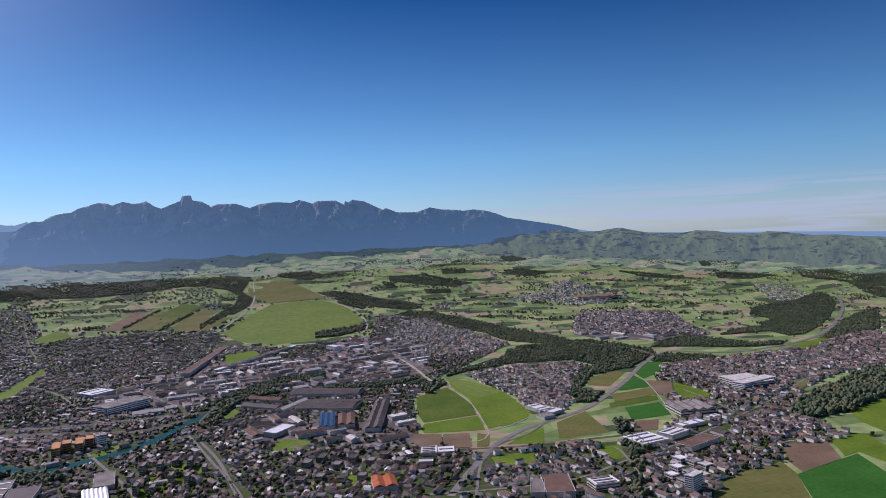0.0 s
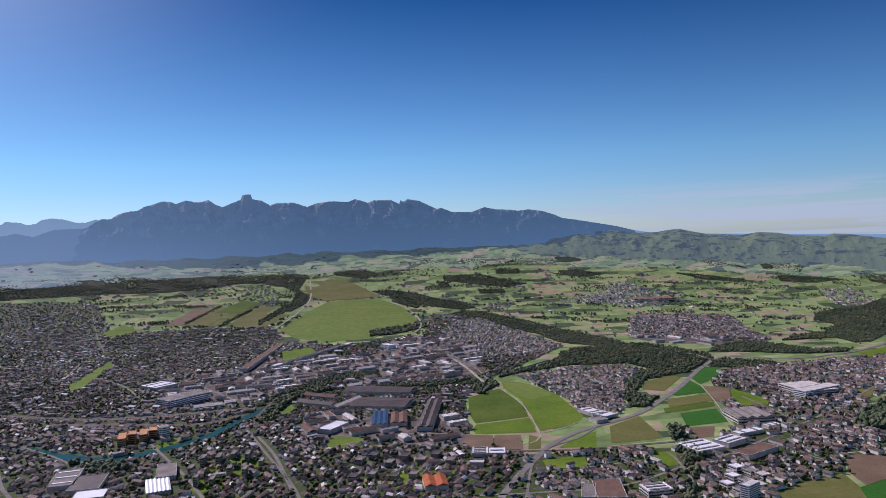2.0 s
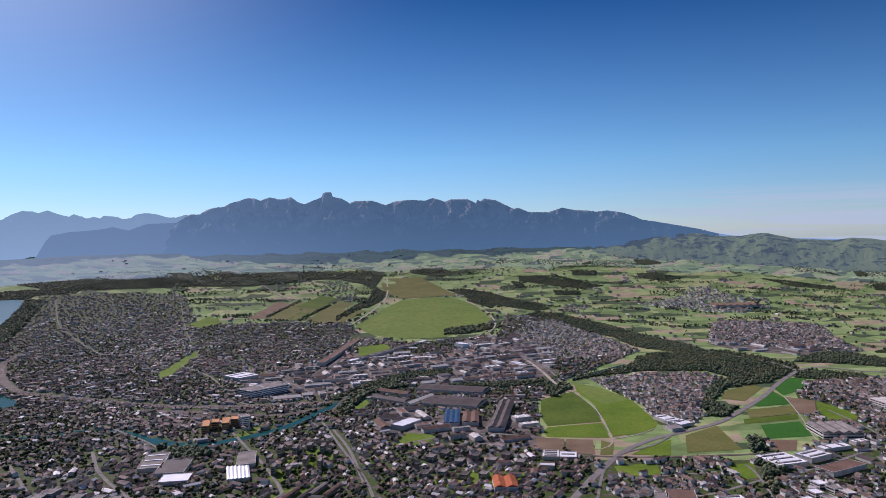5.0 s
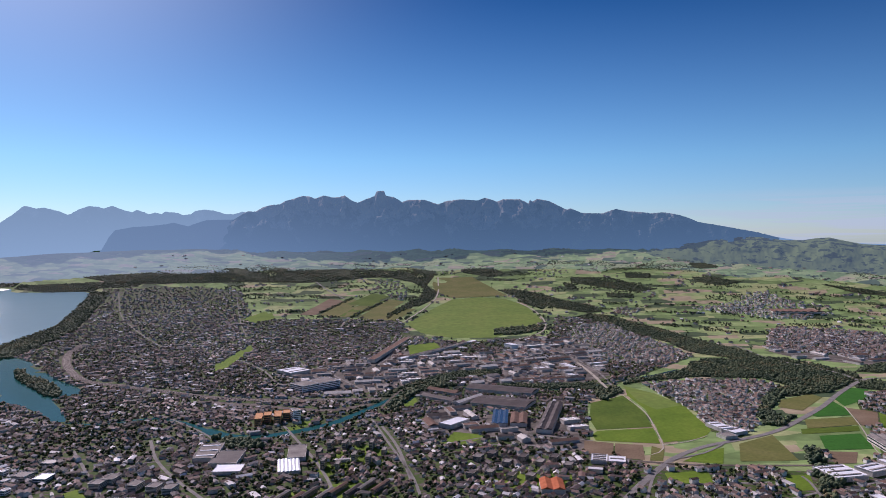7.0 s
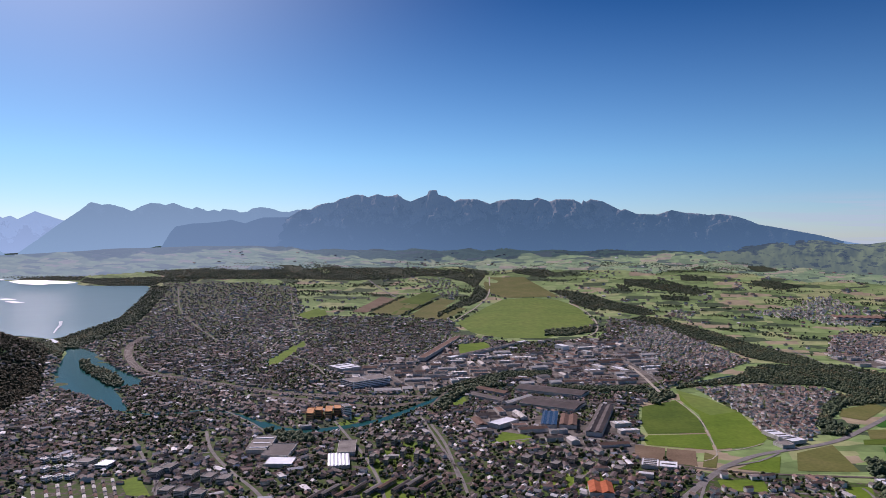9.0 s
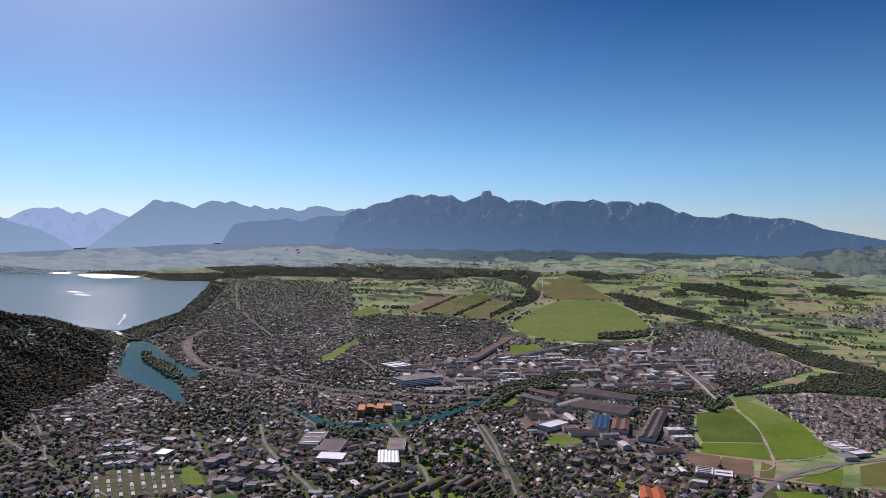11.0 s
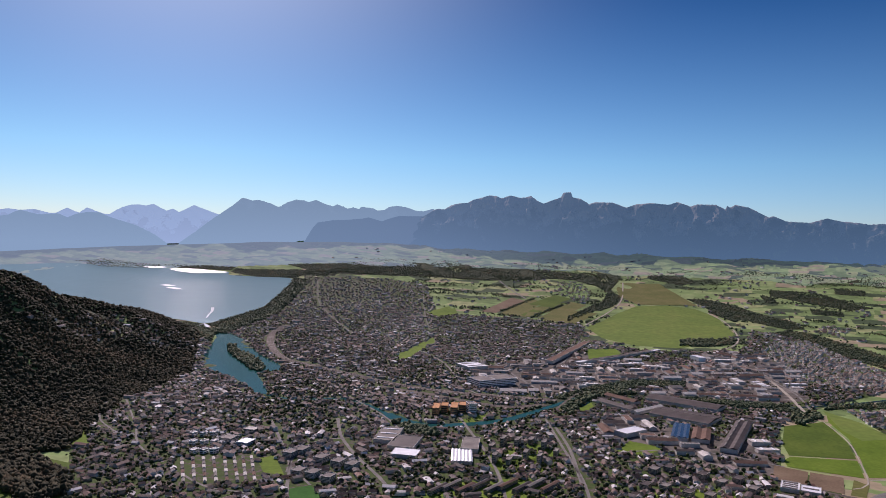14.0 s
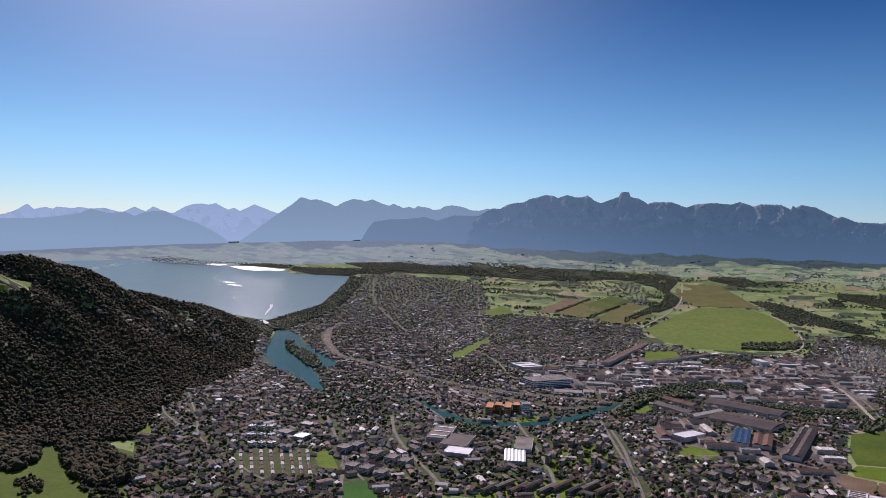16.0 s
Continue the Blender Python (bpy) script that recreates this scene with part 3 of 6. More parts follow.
BLUE_ROOF = material("blue_solar_roof", [(0.0, (0.018, 0.035, 0.075)), (1.0, (0.03, 0.055, 0.11))], scale=0.08, rough=0.2, spec=0.6)
RED_ROOF = material("red_tile_roof", [(0.0, (0.30, 0.085, 0.035)), (0.5, (0.38, 0.115, 0.05)), (1.0, (0.45, 0.15, 0.07))], scale=0.1, fine=0.8)
ORANGE = material("orange_render", [(0.0, (0.44, 0.22, 0.10)), (1.0, (0.55, 0.30, 0.15))], scale=0.1, fine=0.6)
PLASTER = material("brownish_plaster", [(0.0, (0.26, 0.22, 0.185)), (0.5, (0.34, 0.29, 0.245)), (1.0, (0.42, 0.37, 0.31))], scale=0.1, fine=0.6)
ROOFS = {"white": WHITE, "grey": GREY_ROOF, "dark": DARK_ROOF, "brown": BROWN_ROOF, "blue": BLUE_ROOF, "red": RED_ROOF, "orange": ORANGE, "pale": CONCRETE}


def windows_on(parent, w, l, h, storeys, bay):
    """Ribbon windows along each storey of the four sides, panes parted by posts of the wall."""
    for s in range(storeys):
        z0, z1 = h * (s + 0.35) / storeys, h * (s + 0.78) / storeys
        for side in range(4):
            span = w if side % 2 == 0 else l
            e = (l if side % 2 == 0 else w) / 2 * (-1 if side in (0, 3) else 1)
            g = span / 2 - min(1.0, span * 0.08)
            bm = slab(-g, e - 0.08, z0, g, e + 0.08, z1) if side % 2 == 0 else slab(e - 0.08, -g, z0, e + 0.08, g, z1)
            part("window_band", bm, GLASS, parent)


def hall(x, y, w, l, h, turn, roof="grey", kind="flat", label="", category="hall", wall=None, bays=0, storeys=0, name="industrial_hall", rails=0, bay=9.0):
    """A large building: kind flat (parapet roof), gable, saw (sheds in a row), barrel or ribbed."""
    if w > l and kind == "gable" and bays < 2:
        w, l, turn = l, w, turn + 90            # the ridge runs along the hall
    ob = new(name)
    ob.matrix_world = pose(x, y, float(ground_z(x, y)), 0, 0, turn)
    m = ROOFS[roof]
    part("wall", slab(-w / 2, -l / 2, -2, w / 2, l / 2, h), wall or CONCRETE, ob)
    if kind == "flat":
        bm = slab(-w / 2 - 0.3, -l / 2 - 0.3, h, w / 2 + 0.3, l / 2 + 0.3, h + 0.5)
        roof_part = part("roof", bm, m, ob)
        bm = bmesh.new()
        rings = [[bm.verts.new((sx * (w / 2 + o), sy * (l / 2 + o), z)) for sx, sy in ((-1, -1), (1, -1), (1, 1), (-1, 1))] for o, z in ((0.4, h + 0.3), (0.4, h + 1.2), (-0.2, h + 1.2), (-0.2, h + 0.3))]
        for p, q in zip(rings, rings[1:] + rings[:1]):
            for i in range(4):
                bm.faces.new((p[i], p[(i + 1) % 4], q[(i + 1) % 4], q[i]))
        part("parapet", bm, wall or CONCRETE, roof_part)
    else:
        n = max(1, bays)
        for i in range(n):
            bm = bmesh.new()
            x0, x1 = -w / 2 - 0.4 + (w + 0.8) * i / n, -w / 2 - 0.4 + (w + 0.8) * (i + 1) / n
            rise = min(4.5, (x1 - x0) * (0.30 if kind == "saw" else 0.2 if kind == "gable" else 0.12))
            prof = {"gable": [(0, 0), (0.5, 1), (1, 0)], "saw": [(0, 0), (0.82, 1), (1, 0)], "barrel": [(k / 8, math.sin(math.pi * k / 8)) for k in range(9)]}[kind]
            ends = []
            for yy in (-l / 2 - 0.5, l / 2 + 0.5):
                ends.append([bm.verts.new((x0 + (x1 - x0) * p, yy, h + 0.02 + rise * q)) for p, q in prof])
            for a, b, c, d in zip(ends[0], ends[0][1:], ends[1][1:], ends[1]):
                bm.faces.new((a, b, c, d))
            bm.faces.new(ends[0][::-1])
            bm.faces.new(ends[1])
            made = part("roof", bm, m, ob)
            roof_part = made if i == 0 else roof_part
    for i in range(rails):
        c = -l / 2 + l * (i + 0.5) / rails
        if kind == "flat":
            part("skylight", slab(-w * 0.4, c - min(2, l / rails * 0.25), h + 0.5, w * 0.4, c + min(2, l / rails * 0.25), h + 1.5), GREY_ROOF if roof == "white" else WHITE, roof_part)
        else:
            k = (w + 0.8) / max(1, bays)
            rise = min(4.5, k * 0.2)
            part("roof_light", slab(-w / 2 - 0.4 + k / 2 - 1.2, c - l / rails * 0.3, h + rise - 0.25, -w / 2 - 0.4 + k / 2 + 1.2, c + l / rails * 0.3, h + rise + 0.5), GREY_ROOF, roof_part)
    if storeys:
        windows_on(ob, w, l, h, storeys, bay)
    BLOCKED.append([(x + (a * math.cos(radians(turn)) - b * math.sin(radians(turn))), y + (a * math.sin(radians(turn)) + b * math.cos(radians(turn)))) for a, b in ((-w / 2 - 6, -l / 2 - 8), (w / 2 + 6, -l / 2 - 8), (w / 2 + 6, l / 2 + 8), (-w / 2 - 6, l / 2 + 8))])
    return tagged(ob, label, category)


WOODS = []
# dark green sheet that closes the gaps between woodland trees
DARK_FLOOR = material("dark_woodland_floor", [(0.0, (0.034, 0.046, 0.024)), (1.0, (0.056, 0.068, 0.034))], scale=0.05)


def wood(poly, spacing=7.5, size=8.5, leaf=None):
    """An outline to be filled with woodland trees."""
    BLOCKED.append(poly)
    tagged(sheet("wood_floor", poly, DARK_FLOOR, 0.3), "dark green floor under the woodland", "ground", kind="structure")
    WOODS.append((poly, spacing, size, leaf or WOOD_LEAF))


def on_road(x, y, reach):
    return any((x - a) ** 2 + (y - b) ** 2 < (w + reach) ** 2 for a, b, w in STRIPS)


WORK_KINDS = [("grey", "flat", 0, "grey flat-roofed warehouse in a paved yard"), ("dark", "gable", 0, "dark gabled workshop hall"), ("brown", "flat", 0, "brown flat-roofed storage hall"), ("pale", "flat", 2, "pale flat-roofed works hall with skylights"), ("dark", "gable", 0, "dark gabled workshop hall"), ("brown", "gable", 0, "brown gabled storage hall"), ("white", "flat", 2, "white-roofed commercial hall with skylights"), ("pale", "gable", 0, "pale sheet-metal gabled hall"), ("brown", "gable", 0, "long brown-tiled brick workshop"), ("grey", "saw", 4, "grey shed-roofed factory hall")]


YARDS = []


def works(poly, count):
    """Halls of many sizes in rows within an outline, on a paved yard."""
    g = random.Random(len(BLOCKED) + count)
    tagged(sheet("yard", poly, YARD, 0.25), "paved grey and brown works yard", "yard", kind="structure")
    xs, ys = [p[0] for p in poly], [p[1] for p in poly]
    turn0 = g.uniform(-12, 12) + 10
    made = 0
    for _ in range(count * 14):
        x, y = g.uniform(min(xs), max(xs)), g.uniform(min(ys), max(ys))
        w, l = g.uniform(12, 24), g.uniform(24, 72)
        turn = turn0 + g.choice((0, 0, 90)) + 90
        if not inside(poly, np.array([x]), np.array([y]))[0] or on_road(x, y, l * 0.5):
            continue
        px, py = np.array([x, x + l * 0.45, x - l * 0.45, x, x]), np.array([y, y, y, y + l * 0.45, y - l * 0.45])
        if any(inside(q, px, py).any() for q in BLOCKED if min(p[0] for p in q) - l < x < max(p[0] for p in q) + l and min(p[1] for p in q) - l < y < max(p[1] for p in q) + l):
            continue
        roof, kind, rails, label = g.choice(WORK_KINDS)
        hall(x, y, w, l, g.uniform(4.5, 8), turn, roof, kind, label, "hall", bays=4 if kind == "saw" else 0, rails=rails if kind == "flat" else 0, name="warehouse")
        made += 1
        if made >= count:
            break
    YARDS.append(poly)


TOWNS = []


def town(poly, wide=13.0, deep=18.5, green=0.9, scale=1.0, lay=True, pale=False):
    """An outline to be filled with houses and gardens."""
    TOWNS.append((poly, wide, deep, green, scale, pale))
    if lay:
        tagged(sheet("pavement", poly, TOWN, 0.12 + 0.05 * (len(TOWNS) % 5)), "mottled streets, yards and gardens of the town", "ground", kind="structure")


# ---- the plan ----

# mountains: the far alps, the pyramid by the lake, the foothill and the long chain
# the blue haze on every range is emission in its material
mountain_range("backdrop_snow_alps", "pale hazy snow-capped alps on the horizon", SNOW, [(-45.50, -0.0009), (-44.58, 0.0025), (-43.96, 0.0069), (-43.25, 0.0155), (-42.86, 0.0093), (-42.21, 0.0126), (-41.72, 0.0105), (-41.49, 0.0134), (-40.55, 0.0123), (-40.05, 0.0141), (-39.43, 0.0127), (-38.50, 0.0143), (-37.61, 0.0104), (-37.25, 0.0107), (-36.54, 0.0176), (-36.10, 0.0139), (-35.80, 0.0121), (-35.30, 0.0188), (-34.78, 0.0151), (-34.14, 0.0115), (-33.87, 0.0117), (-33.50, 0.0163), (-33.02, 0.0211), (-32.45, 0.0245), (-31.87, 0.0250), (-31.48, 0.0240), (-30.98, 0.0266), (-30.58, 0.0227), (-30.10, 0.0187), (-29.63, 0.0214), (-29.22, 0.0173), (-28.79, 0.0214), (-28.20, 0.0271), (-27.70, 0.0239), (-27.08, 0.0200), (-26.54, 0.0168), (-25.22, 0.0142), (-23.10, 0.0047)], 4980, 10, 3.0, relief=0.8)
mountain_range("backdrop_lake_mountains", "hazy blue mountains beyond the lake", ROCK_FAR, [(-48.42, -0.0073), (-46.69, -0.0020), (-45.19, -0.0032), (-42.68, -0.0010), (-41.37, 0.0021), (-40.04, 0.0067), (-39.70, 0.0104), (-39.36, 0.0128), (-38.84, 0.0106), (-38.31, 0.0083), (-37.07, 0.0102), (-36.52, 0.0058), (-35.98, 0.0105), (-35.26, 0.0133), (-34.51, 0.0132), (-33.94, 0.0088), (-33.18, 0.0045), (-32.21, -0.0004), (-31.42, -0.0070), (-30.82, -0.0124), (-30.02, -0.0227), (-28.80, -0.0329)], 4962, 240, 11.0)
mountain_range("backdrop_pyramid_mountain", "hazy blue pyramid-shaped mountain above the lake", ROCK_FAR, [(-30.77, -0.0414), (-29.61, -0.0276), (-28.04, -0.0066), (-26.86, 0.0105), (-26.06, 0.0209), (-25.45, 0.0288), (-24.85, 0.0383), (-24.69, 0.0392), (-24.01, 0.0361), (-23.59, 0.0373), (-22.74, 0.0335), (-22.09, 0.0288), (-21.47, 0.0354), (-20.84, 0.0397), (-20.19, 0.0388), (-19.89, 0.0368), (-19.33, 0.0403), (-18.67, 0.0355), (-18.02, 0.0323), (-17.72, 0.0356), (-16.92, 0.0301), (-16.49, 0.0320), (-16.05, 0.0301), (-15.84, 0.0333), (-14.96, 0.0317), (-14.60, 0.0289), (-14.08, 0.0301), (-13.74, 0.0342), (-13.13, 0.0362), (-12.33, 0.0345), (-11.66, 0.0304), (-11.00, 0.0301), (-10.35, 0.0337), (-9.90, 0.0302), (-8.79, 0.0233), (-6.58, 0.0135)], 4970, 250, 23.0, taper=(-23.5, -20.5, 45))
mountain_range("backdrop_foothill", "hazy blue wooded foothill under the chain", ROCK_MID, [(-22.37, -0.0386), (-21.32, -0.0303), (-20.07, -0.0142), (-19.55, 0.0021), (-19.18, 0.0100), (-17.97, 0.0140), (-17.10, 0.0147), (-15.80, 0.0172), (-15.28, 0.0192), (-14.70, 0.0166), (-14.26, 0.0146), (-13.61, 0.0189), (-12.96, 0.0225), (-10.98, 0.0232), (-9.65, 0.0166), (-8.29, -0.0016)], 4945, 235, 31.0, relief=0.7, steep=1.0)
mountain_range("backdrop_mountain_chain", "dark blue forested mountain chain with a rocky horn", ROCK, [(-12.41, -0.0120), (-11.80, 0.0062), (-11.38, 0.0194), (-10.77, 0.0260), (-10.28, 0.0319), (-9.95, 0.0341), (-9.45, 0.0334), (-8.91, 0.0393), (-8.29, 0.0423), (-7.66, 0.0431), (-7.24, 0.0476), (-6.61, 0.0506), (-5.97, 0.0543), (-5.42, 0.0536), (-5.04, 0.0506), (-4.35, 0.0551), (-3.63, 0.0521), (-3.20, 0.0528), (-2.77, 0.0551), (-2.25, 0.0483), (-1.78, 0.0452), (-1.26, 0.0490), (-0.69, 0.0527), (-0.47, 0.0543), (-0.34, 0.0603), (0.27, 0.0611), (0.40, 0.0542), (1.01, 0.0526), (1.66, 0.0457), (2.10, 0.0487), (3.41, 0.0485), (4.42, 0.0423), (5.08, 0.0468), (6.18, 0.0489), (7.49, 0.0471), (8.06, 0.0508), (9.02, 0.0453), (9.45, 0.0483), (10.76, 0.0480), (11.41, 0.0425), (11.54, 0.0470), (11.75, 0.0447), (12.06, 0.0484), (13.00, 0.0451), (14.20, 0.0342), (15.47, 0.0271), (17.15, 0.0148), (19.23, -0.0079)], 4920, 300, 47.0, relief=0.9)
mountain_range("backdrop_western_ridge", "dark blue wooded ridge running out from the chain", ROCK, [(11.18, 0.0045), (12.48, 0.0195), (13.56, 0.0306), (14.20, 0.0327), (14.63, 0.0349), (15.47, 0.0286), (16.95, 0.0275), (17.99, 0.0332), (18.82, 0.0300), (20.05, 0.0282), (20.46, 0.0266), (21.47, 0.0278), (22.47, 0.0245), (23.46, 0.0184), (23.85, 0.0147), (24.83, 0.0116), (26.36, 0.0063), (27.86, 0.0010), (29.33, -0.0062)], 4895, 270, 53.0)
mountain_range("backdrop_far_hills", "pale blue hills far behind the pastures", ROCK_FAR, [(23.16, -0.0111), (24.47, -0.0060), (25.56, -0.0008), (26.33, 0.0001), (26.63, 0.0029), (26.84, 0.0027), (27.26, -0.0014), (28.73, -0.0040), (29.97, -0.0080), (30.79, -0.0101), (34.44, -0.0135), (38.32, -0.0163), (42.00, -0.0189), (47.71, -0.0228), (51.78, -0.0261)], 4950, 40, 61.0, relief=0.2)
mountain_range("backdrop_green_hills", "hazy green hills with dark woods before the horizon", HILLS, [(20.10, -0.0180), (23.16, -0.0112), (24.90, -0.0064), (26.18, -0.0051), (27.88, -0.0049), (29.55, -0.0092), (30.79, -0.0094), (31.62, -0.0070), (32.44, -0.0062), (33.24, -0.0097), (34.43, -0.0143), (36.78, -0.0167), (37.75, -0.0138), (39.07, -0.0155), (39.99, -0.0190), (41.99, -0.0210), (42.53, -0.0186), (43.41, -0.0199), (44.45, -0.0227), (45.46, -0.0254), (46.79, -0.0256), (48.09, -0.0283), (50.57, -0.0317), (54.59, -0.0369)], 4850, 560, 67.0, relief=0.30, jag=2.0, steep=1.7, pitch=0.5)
hazed_lowland(-64.0, 58.0, 4130.0, 4760.0, PASTURE_FAR, "pastures and woods with painted haze at the foot of the mountains")

# lake and river
LAKE_SHORE = rounded([(-1392, 3685), (-1356, 3426), (-1303, 3083), (-1340, 2882), (-1367, 2683), (-1527, 2744), (-1635, 2750), (-1863, 2772), (-2238, 3030), (-2599, 3143), (-3037, 3285), (-2621, 3561), (-2425, 3588), (-2240, 3629), (-2025, 3676), (-1769, 3707), (-1751, 3636), (-1578, 3652)], 2)
BLOCKED.append(LAKE_SHORE)
tagged(sheet("lake", LAKE_SHORE, LAKE, 0.9), "calm blue lake glinting in the low sun", "lake", kind="structure")
# sun glint on the lake, laid on as separate rough patches
tagged(sheet("glint_patch", rounded([(-2095, 3646), (-2037, 3680), (-1962, 3697), (-1828, 3696), (-1769, 3692), (-1795, 3658), (-1867, 3644), (-1917, 3614), (-2011, 3616)], 2), GLINT, 1.3), "rough water patch added as the sun's glint", "water", kind="structure")
for streak in (
        rounded([(-1969, 3346), (-1939, 3369), (-1875, 3354), (-1916, 3340)], 1),
        rounded([(-1921, 3313), (-1878, 3328), (-1809, 3302), (-1860, 3296)], 1),
        rounded([(-2246, 3633), (-2184, 3671), (-2112, 3675), (-2161, 3631)], 1),
):
    tagged(sheet("glint_patch", streak, GLINT, 1.3), "thin rough streak added as the sun's glint", "water", kind="structure")
tagged(strip("boat_wake", [(-1428, 2789), (-1453, 2859), (-1474, 2930), (-1506, 2997)], (5, 14), FOAM, 1.6, block=False), "white curved wake of a boat", "wake", kind="structure")
OUTFLOW = rounded([(-1321, 2593), (-1165, 2364), (-1111, 2210), (-1052, 2047), (-980, 1918), (-904, 1860), (-843, 1818), (-758, 1721), (-719, 1666), (-687, 1666), (-747, 1779), (-812, 1884), (-801, 1935), (-771, 1968), (-813, 2047), (-904, 2146), (-1005, 2285), (-1087, 2406), (-1173, 2516), (-1232, 2554), (-1320, 2645)], 1)
BLOCKED.append(OUTFLOW)
tagged(sheet("river_water", OUTFLOW, RIVER, 0.45, 40.0), "turquoise river leaving the lake round a wooded island", "river", kind="structure")
tagged(strip("river_water", [(-690, 1657), (-602, 1632), (-517, 1673), (-436, 1634), (-352, 1541)], (10, 12), RIVER, 0.53), "narrow turquoise arm of the river in the old town", "river", kind="structure")
tagged(strip("river_water", [(-370, 1560), (-307, 1505), (-250, 1495), (-184, 1524), (-113, 1580), (-52, 1676), (2, 1776), (62, 1880)], (32, 13), RIVER, 0.45), "turquoise river winding through the old town", "river", kind="structure")
tagged(strip("river_water", [(50, 1753), (88, 1842), (165, 1914), (270, 1916), (370, 1889), (468, 1862), (590, 1920), (726, 1997), (863, 2092)], (8, 9), RIVER_SHADE, 0.45), "dark shaded river between wooded banks", "river", kind="structure")

# fields and meadows
field([(99, 3097), (171, 3240), (246, 3406), (339, 3559), (481, 3586), (598, 3532), (667, 3389), (677, 3072), (614, 2945), (493, 2850), (424, 2769), (264, 2780), (152, 2897)], PALE_GRASS, "pale green grass airfield")
field([(298, 4028), (495, 4027), (552, 3838), (618, 3599), (483, 3598), (343, 3594), (272, 3756), (267, 3900)], OLIVE, "yellowish dry grass beyond the airfield")
field([(490, 1707), (595, 1776), (581, 1600), (555, 1479), (434, 1471), (444, 1553)], GRASS_DARK, "dark green meadow beside a gravel path")
field([(433, 1462), (553, 1470), (525, 1359), (410, 1394), (414, 1432)], GRASS, "bright green meadow")
field([(632, 1884), (676, 1783), (696, 1657), (663, 1441), (625, 1387), (534, 1365), (566, 1495), (595, 1631), (602, 1774)], GRASS, "bright green meadow")
field([(628, 1894), (676, 1790), (693, 1658), (618, 1623), (606, 1703)], PALE_GRASS, "yellow-green mown meadow corner", lift=0.5)
field([(388, 1397), (438, 1372), (412, 1293), (365, 1316)], EARTH, "brown ploughed allotment strip")
field([(441, 1371), (489, 1354), (460, 1263), (413, 1289)], EARTH, "brown ploughed allotment strip")
field([(503, 1346), (518, 1320), (489, 1254), (468, 1260)], OLIVE, "olive stubble patch")
field([(1080, 1685), (1186, 1800), (1229, 1771), (1144, 1661), (1056, 1605)], CROP, "deep green crop field")
field([(934, 1535), (1061, 1661), (1045, 1587), (1021, 1525), (936, 1519)], CROP, "deep green crop field")
field([(897, 1501), (1010, 1509), (986, 1447), (862, 1431)], OLIVE, "olive stubble strip")
field([(1051, 1592), (1091, 1542), (1015, 1430), (983, 1436)], EARTH, "brown ploughed strip")
field([(1090, 1535), (1099, 1447), (1075, 1367), (991, 1386)], GRASS, "bright green meadow")
field([(846, 1428), (976, 1439), (955, 1401), (827, 1392)], GRASS_DARK, "dark green strip of grass")
field([(853, 1377), (943, 1383), (903, 1282), (809, 1284)], CROP, "deep green crop field")
field([(804, 1277), (858, 1266), (814, 1205), (777, 1207)], EARTH, "brown ploughed strip")
field([(946, 1683), (1055, 1737), (1060, 1697), (938, 1576), (901, 1614)], OLIVE, "olive stubble field by the motorway")
field([(672, 1341), (766, 1393), (726, 1231), (622, 1237)], OLIVE, "brown-olive stubble field by the motorway")
field([(523, 1249), (592, 1305), (632, 1320), (586, 1227)], GRASS, "bright green meadow")
field([(467, 1192), (544, 1195), (525, 1134), (457, 1142)], GRASS, "bright green meadow")
field([(658, 1157), (701, 1157), (667, 1087), (622, 1083)], GRASS, "bright green meadow")
field([(941, 1027), (1018, 1009), (961, 925), (860, 903), (881, 957)], EARTH, "brown ploughed field")
field([(845, 899), (1003, 933), (966, 851), (908, 757), (787, 812)], CROP, "deep green crop field")
field([(1029, 1011), (1111, 1015), (1076, 940), (1000, 848), (1012, 939), (974, 931)], GRASS, "bright green meadow")
field([(691, 900), (771, 942), (869, 954), (848, 903), (785, 813), (665, 859)], OLIVE, "olive meadow with vegetable rows")
field([(1706, 1788), (2037, 1946), (1963, 1862), (1650, 1693)], GRASS, "bright green meadow")
field([(1340, 1417), (1416, 1424), (1279, 1323), (1261, 1334)], OLIVE, "olive stubble field")
field([(1529, 1377), (1670, 1389), (1409, 1179), (1388, 1204)], OLIVE, "olive clearing on the hill")
field([(1258, 1197), (1358, 1179), (1252, 1052), (1145, 1000), (1168, 1076)], GRASS, "bright green meadow")
field([(-527, 2323), (-506, 2483), (-494, 2624), (-467, 2581), (-473, 2323), (-490, 2224)], GRASS, "bright green meadow")
field([(47, 1756), (77, 1831), (85, 1756), (52, 1698)], GRASS, "bright green meadow")
field([(109, 1406), (143, 1488), (187, 1466), (201, 1446), (162, 1395)], GRASS, "bright green meadow")
field([(-211, 1546), (-157, 1629), (-136, 1604), (-193, 1519)], GRASS, "bright green meadow")
field([(90, 2657), (196, 2701), (206, 2567), (92, 2434)], GRASS, "bright green meadow")
field([(-263, 3272), (-95, 3493), (-10, 3430), (-163, 3244)], OLIVE, "olive strip field by the airfield")
field([(-88, 3205), (63, 3424), (153, 3381), (57, 3159)], OLIVE, "olive strip field by the airfield")
field([(-170, 3497), (-44, 3724), (40, 3660), (-69, 3492)], GRASS_DARK, "dark green strip field")
field([(-595, 3221), (-522, 3366), (-484, 3277), (-546, 3144)], GRASS, "bright green meadow")
field([(-508, 2326), (-477, 2712), (-451, 2627), (-486, 2314)], GRASS, "bright green meadow")
field([(-401, 1062), (-373, 1087), (-313, 1006), (-370, 985)], CROP, "bright green sports lawn")
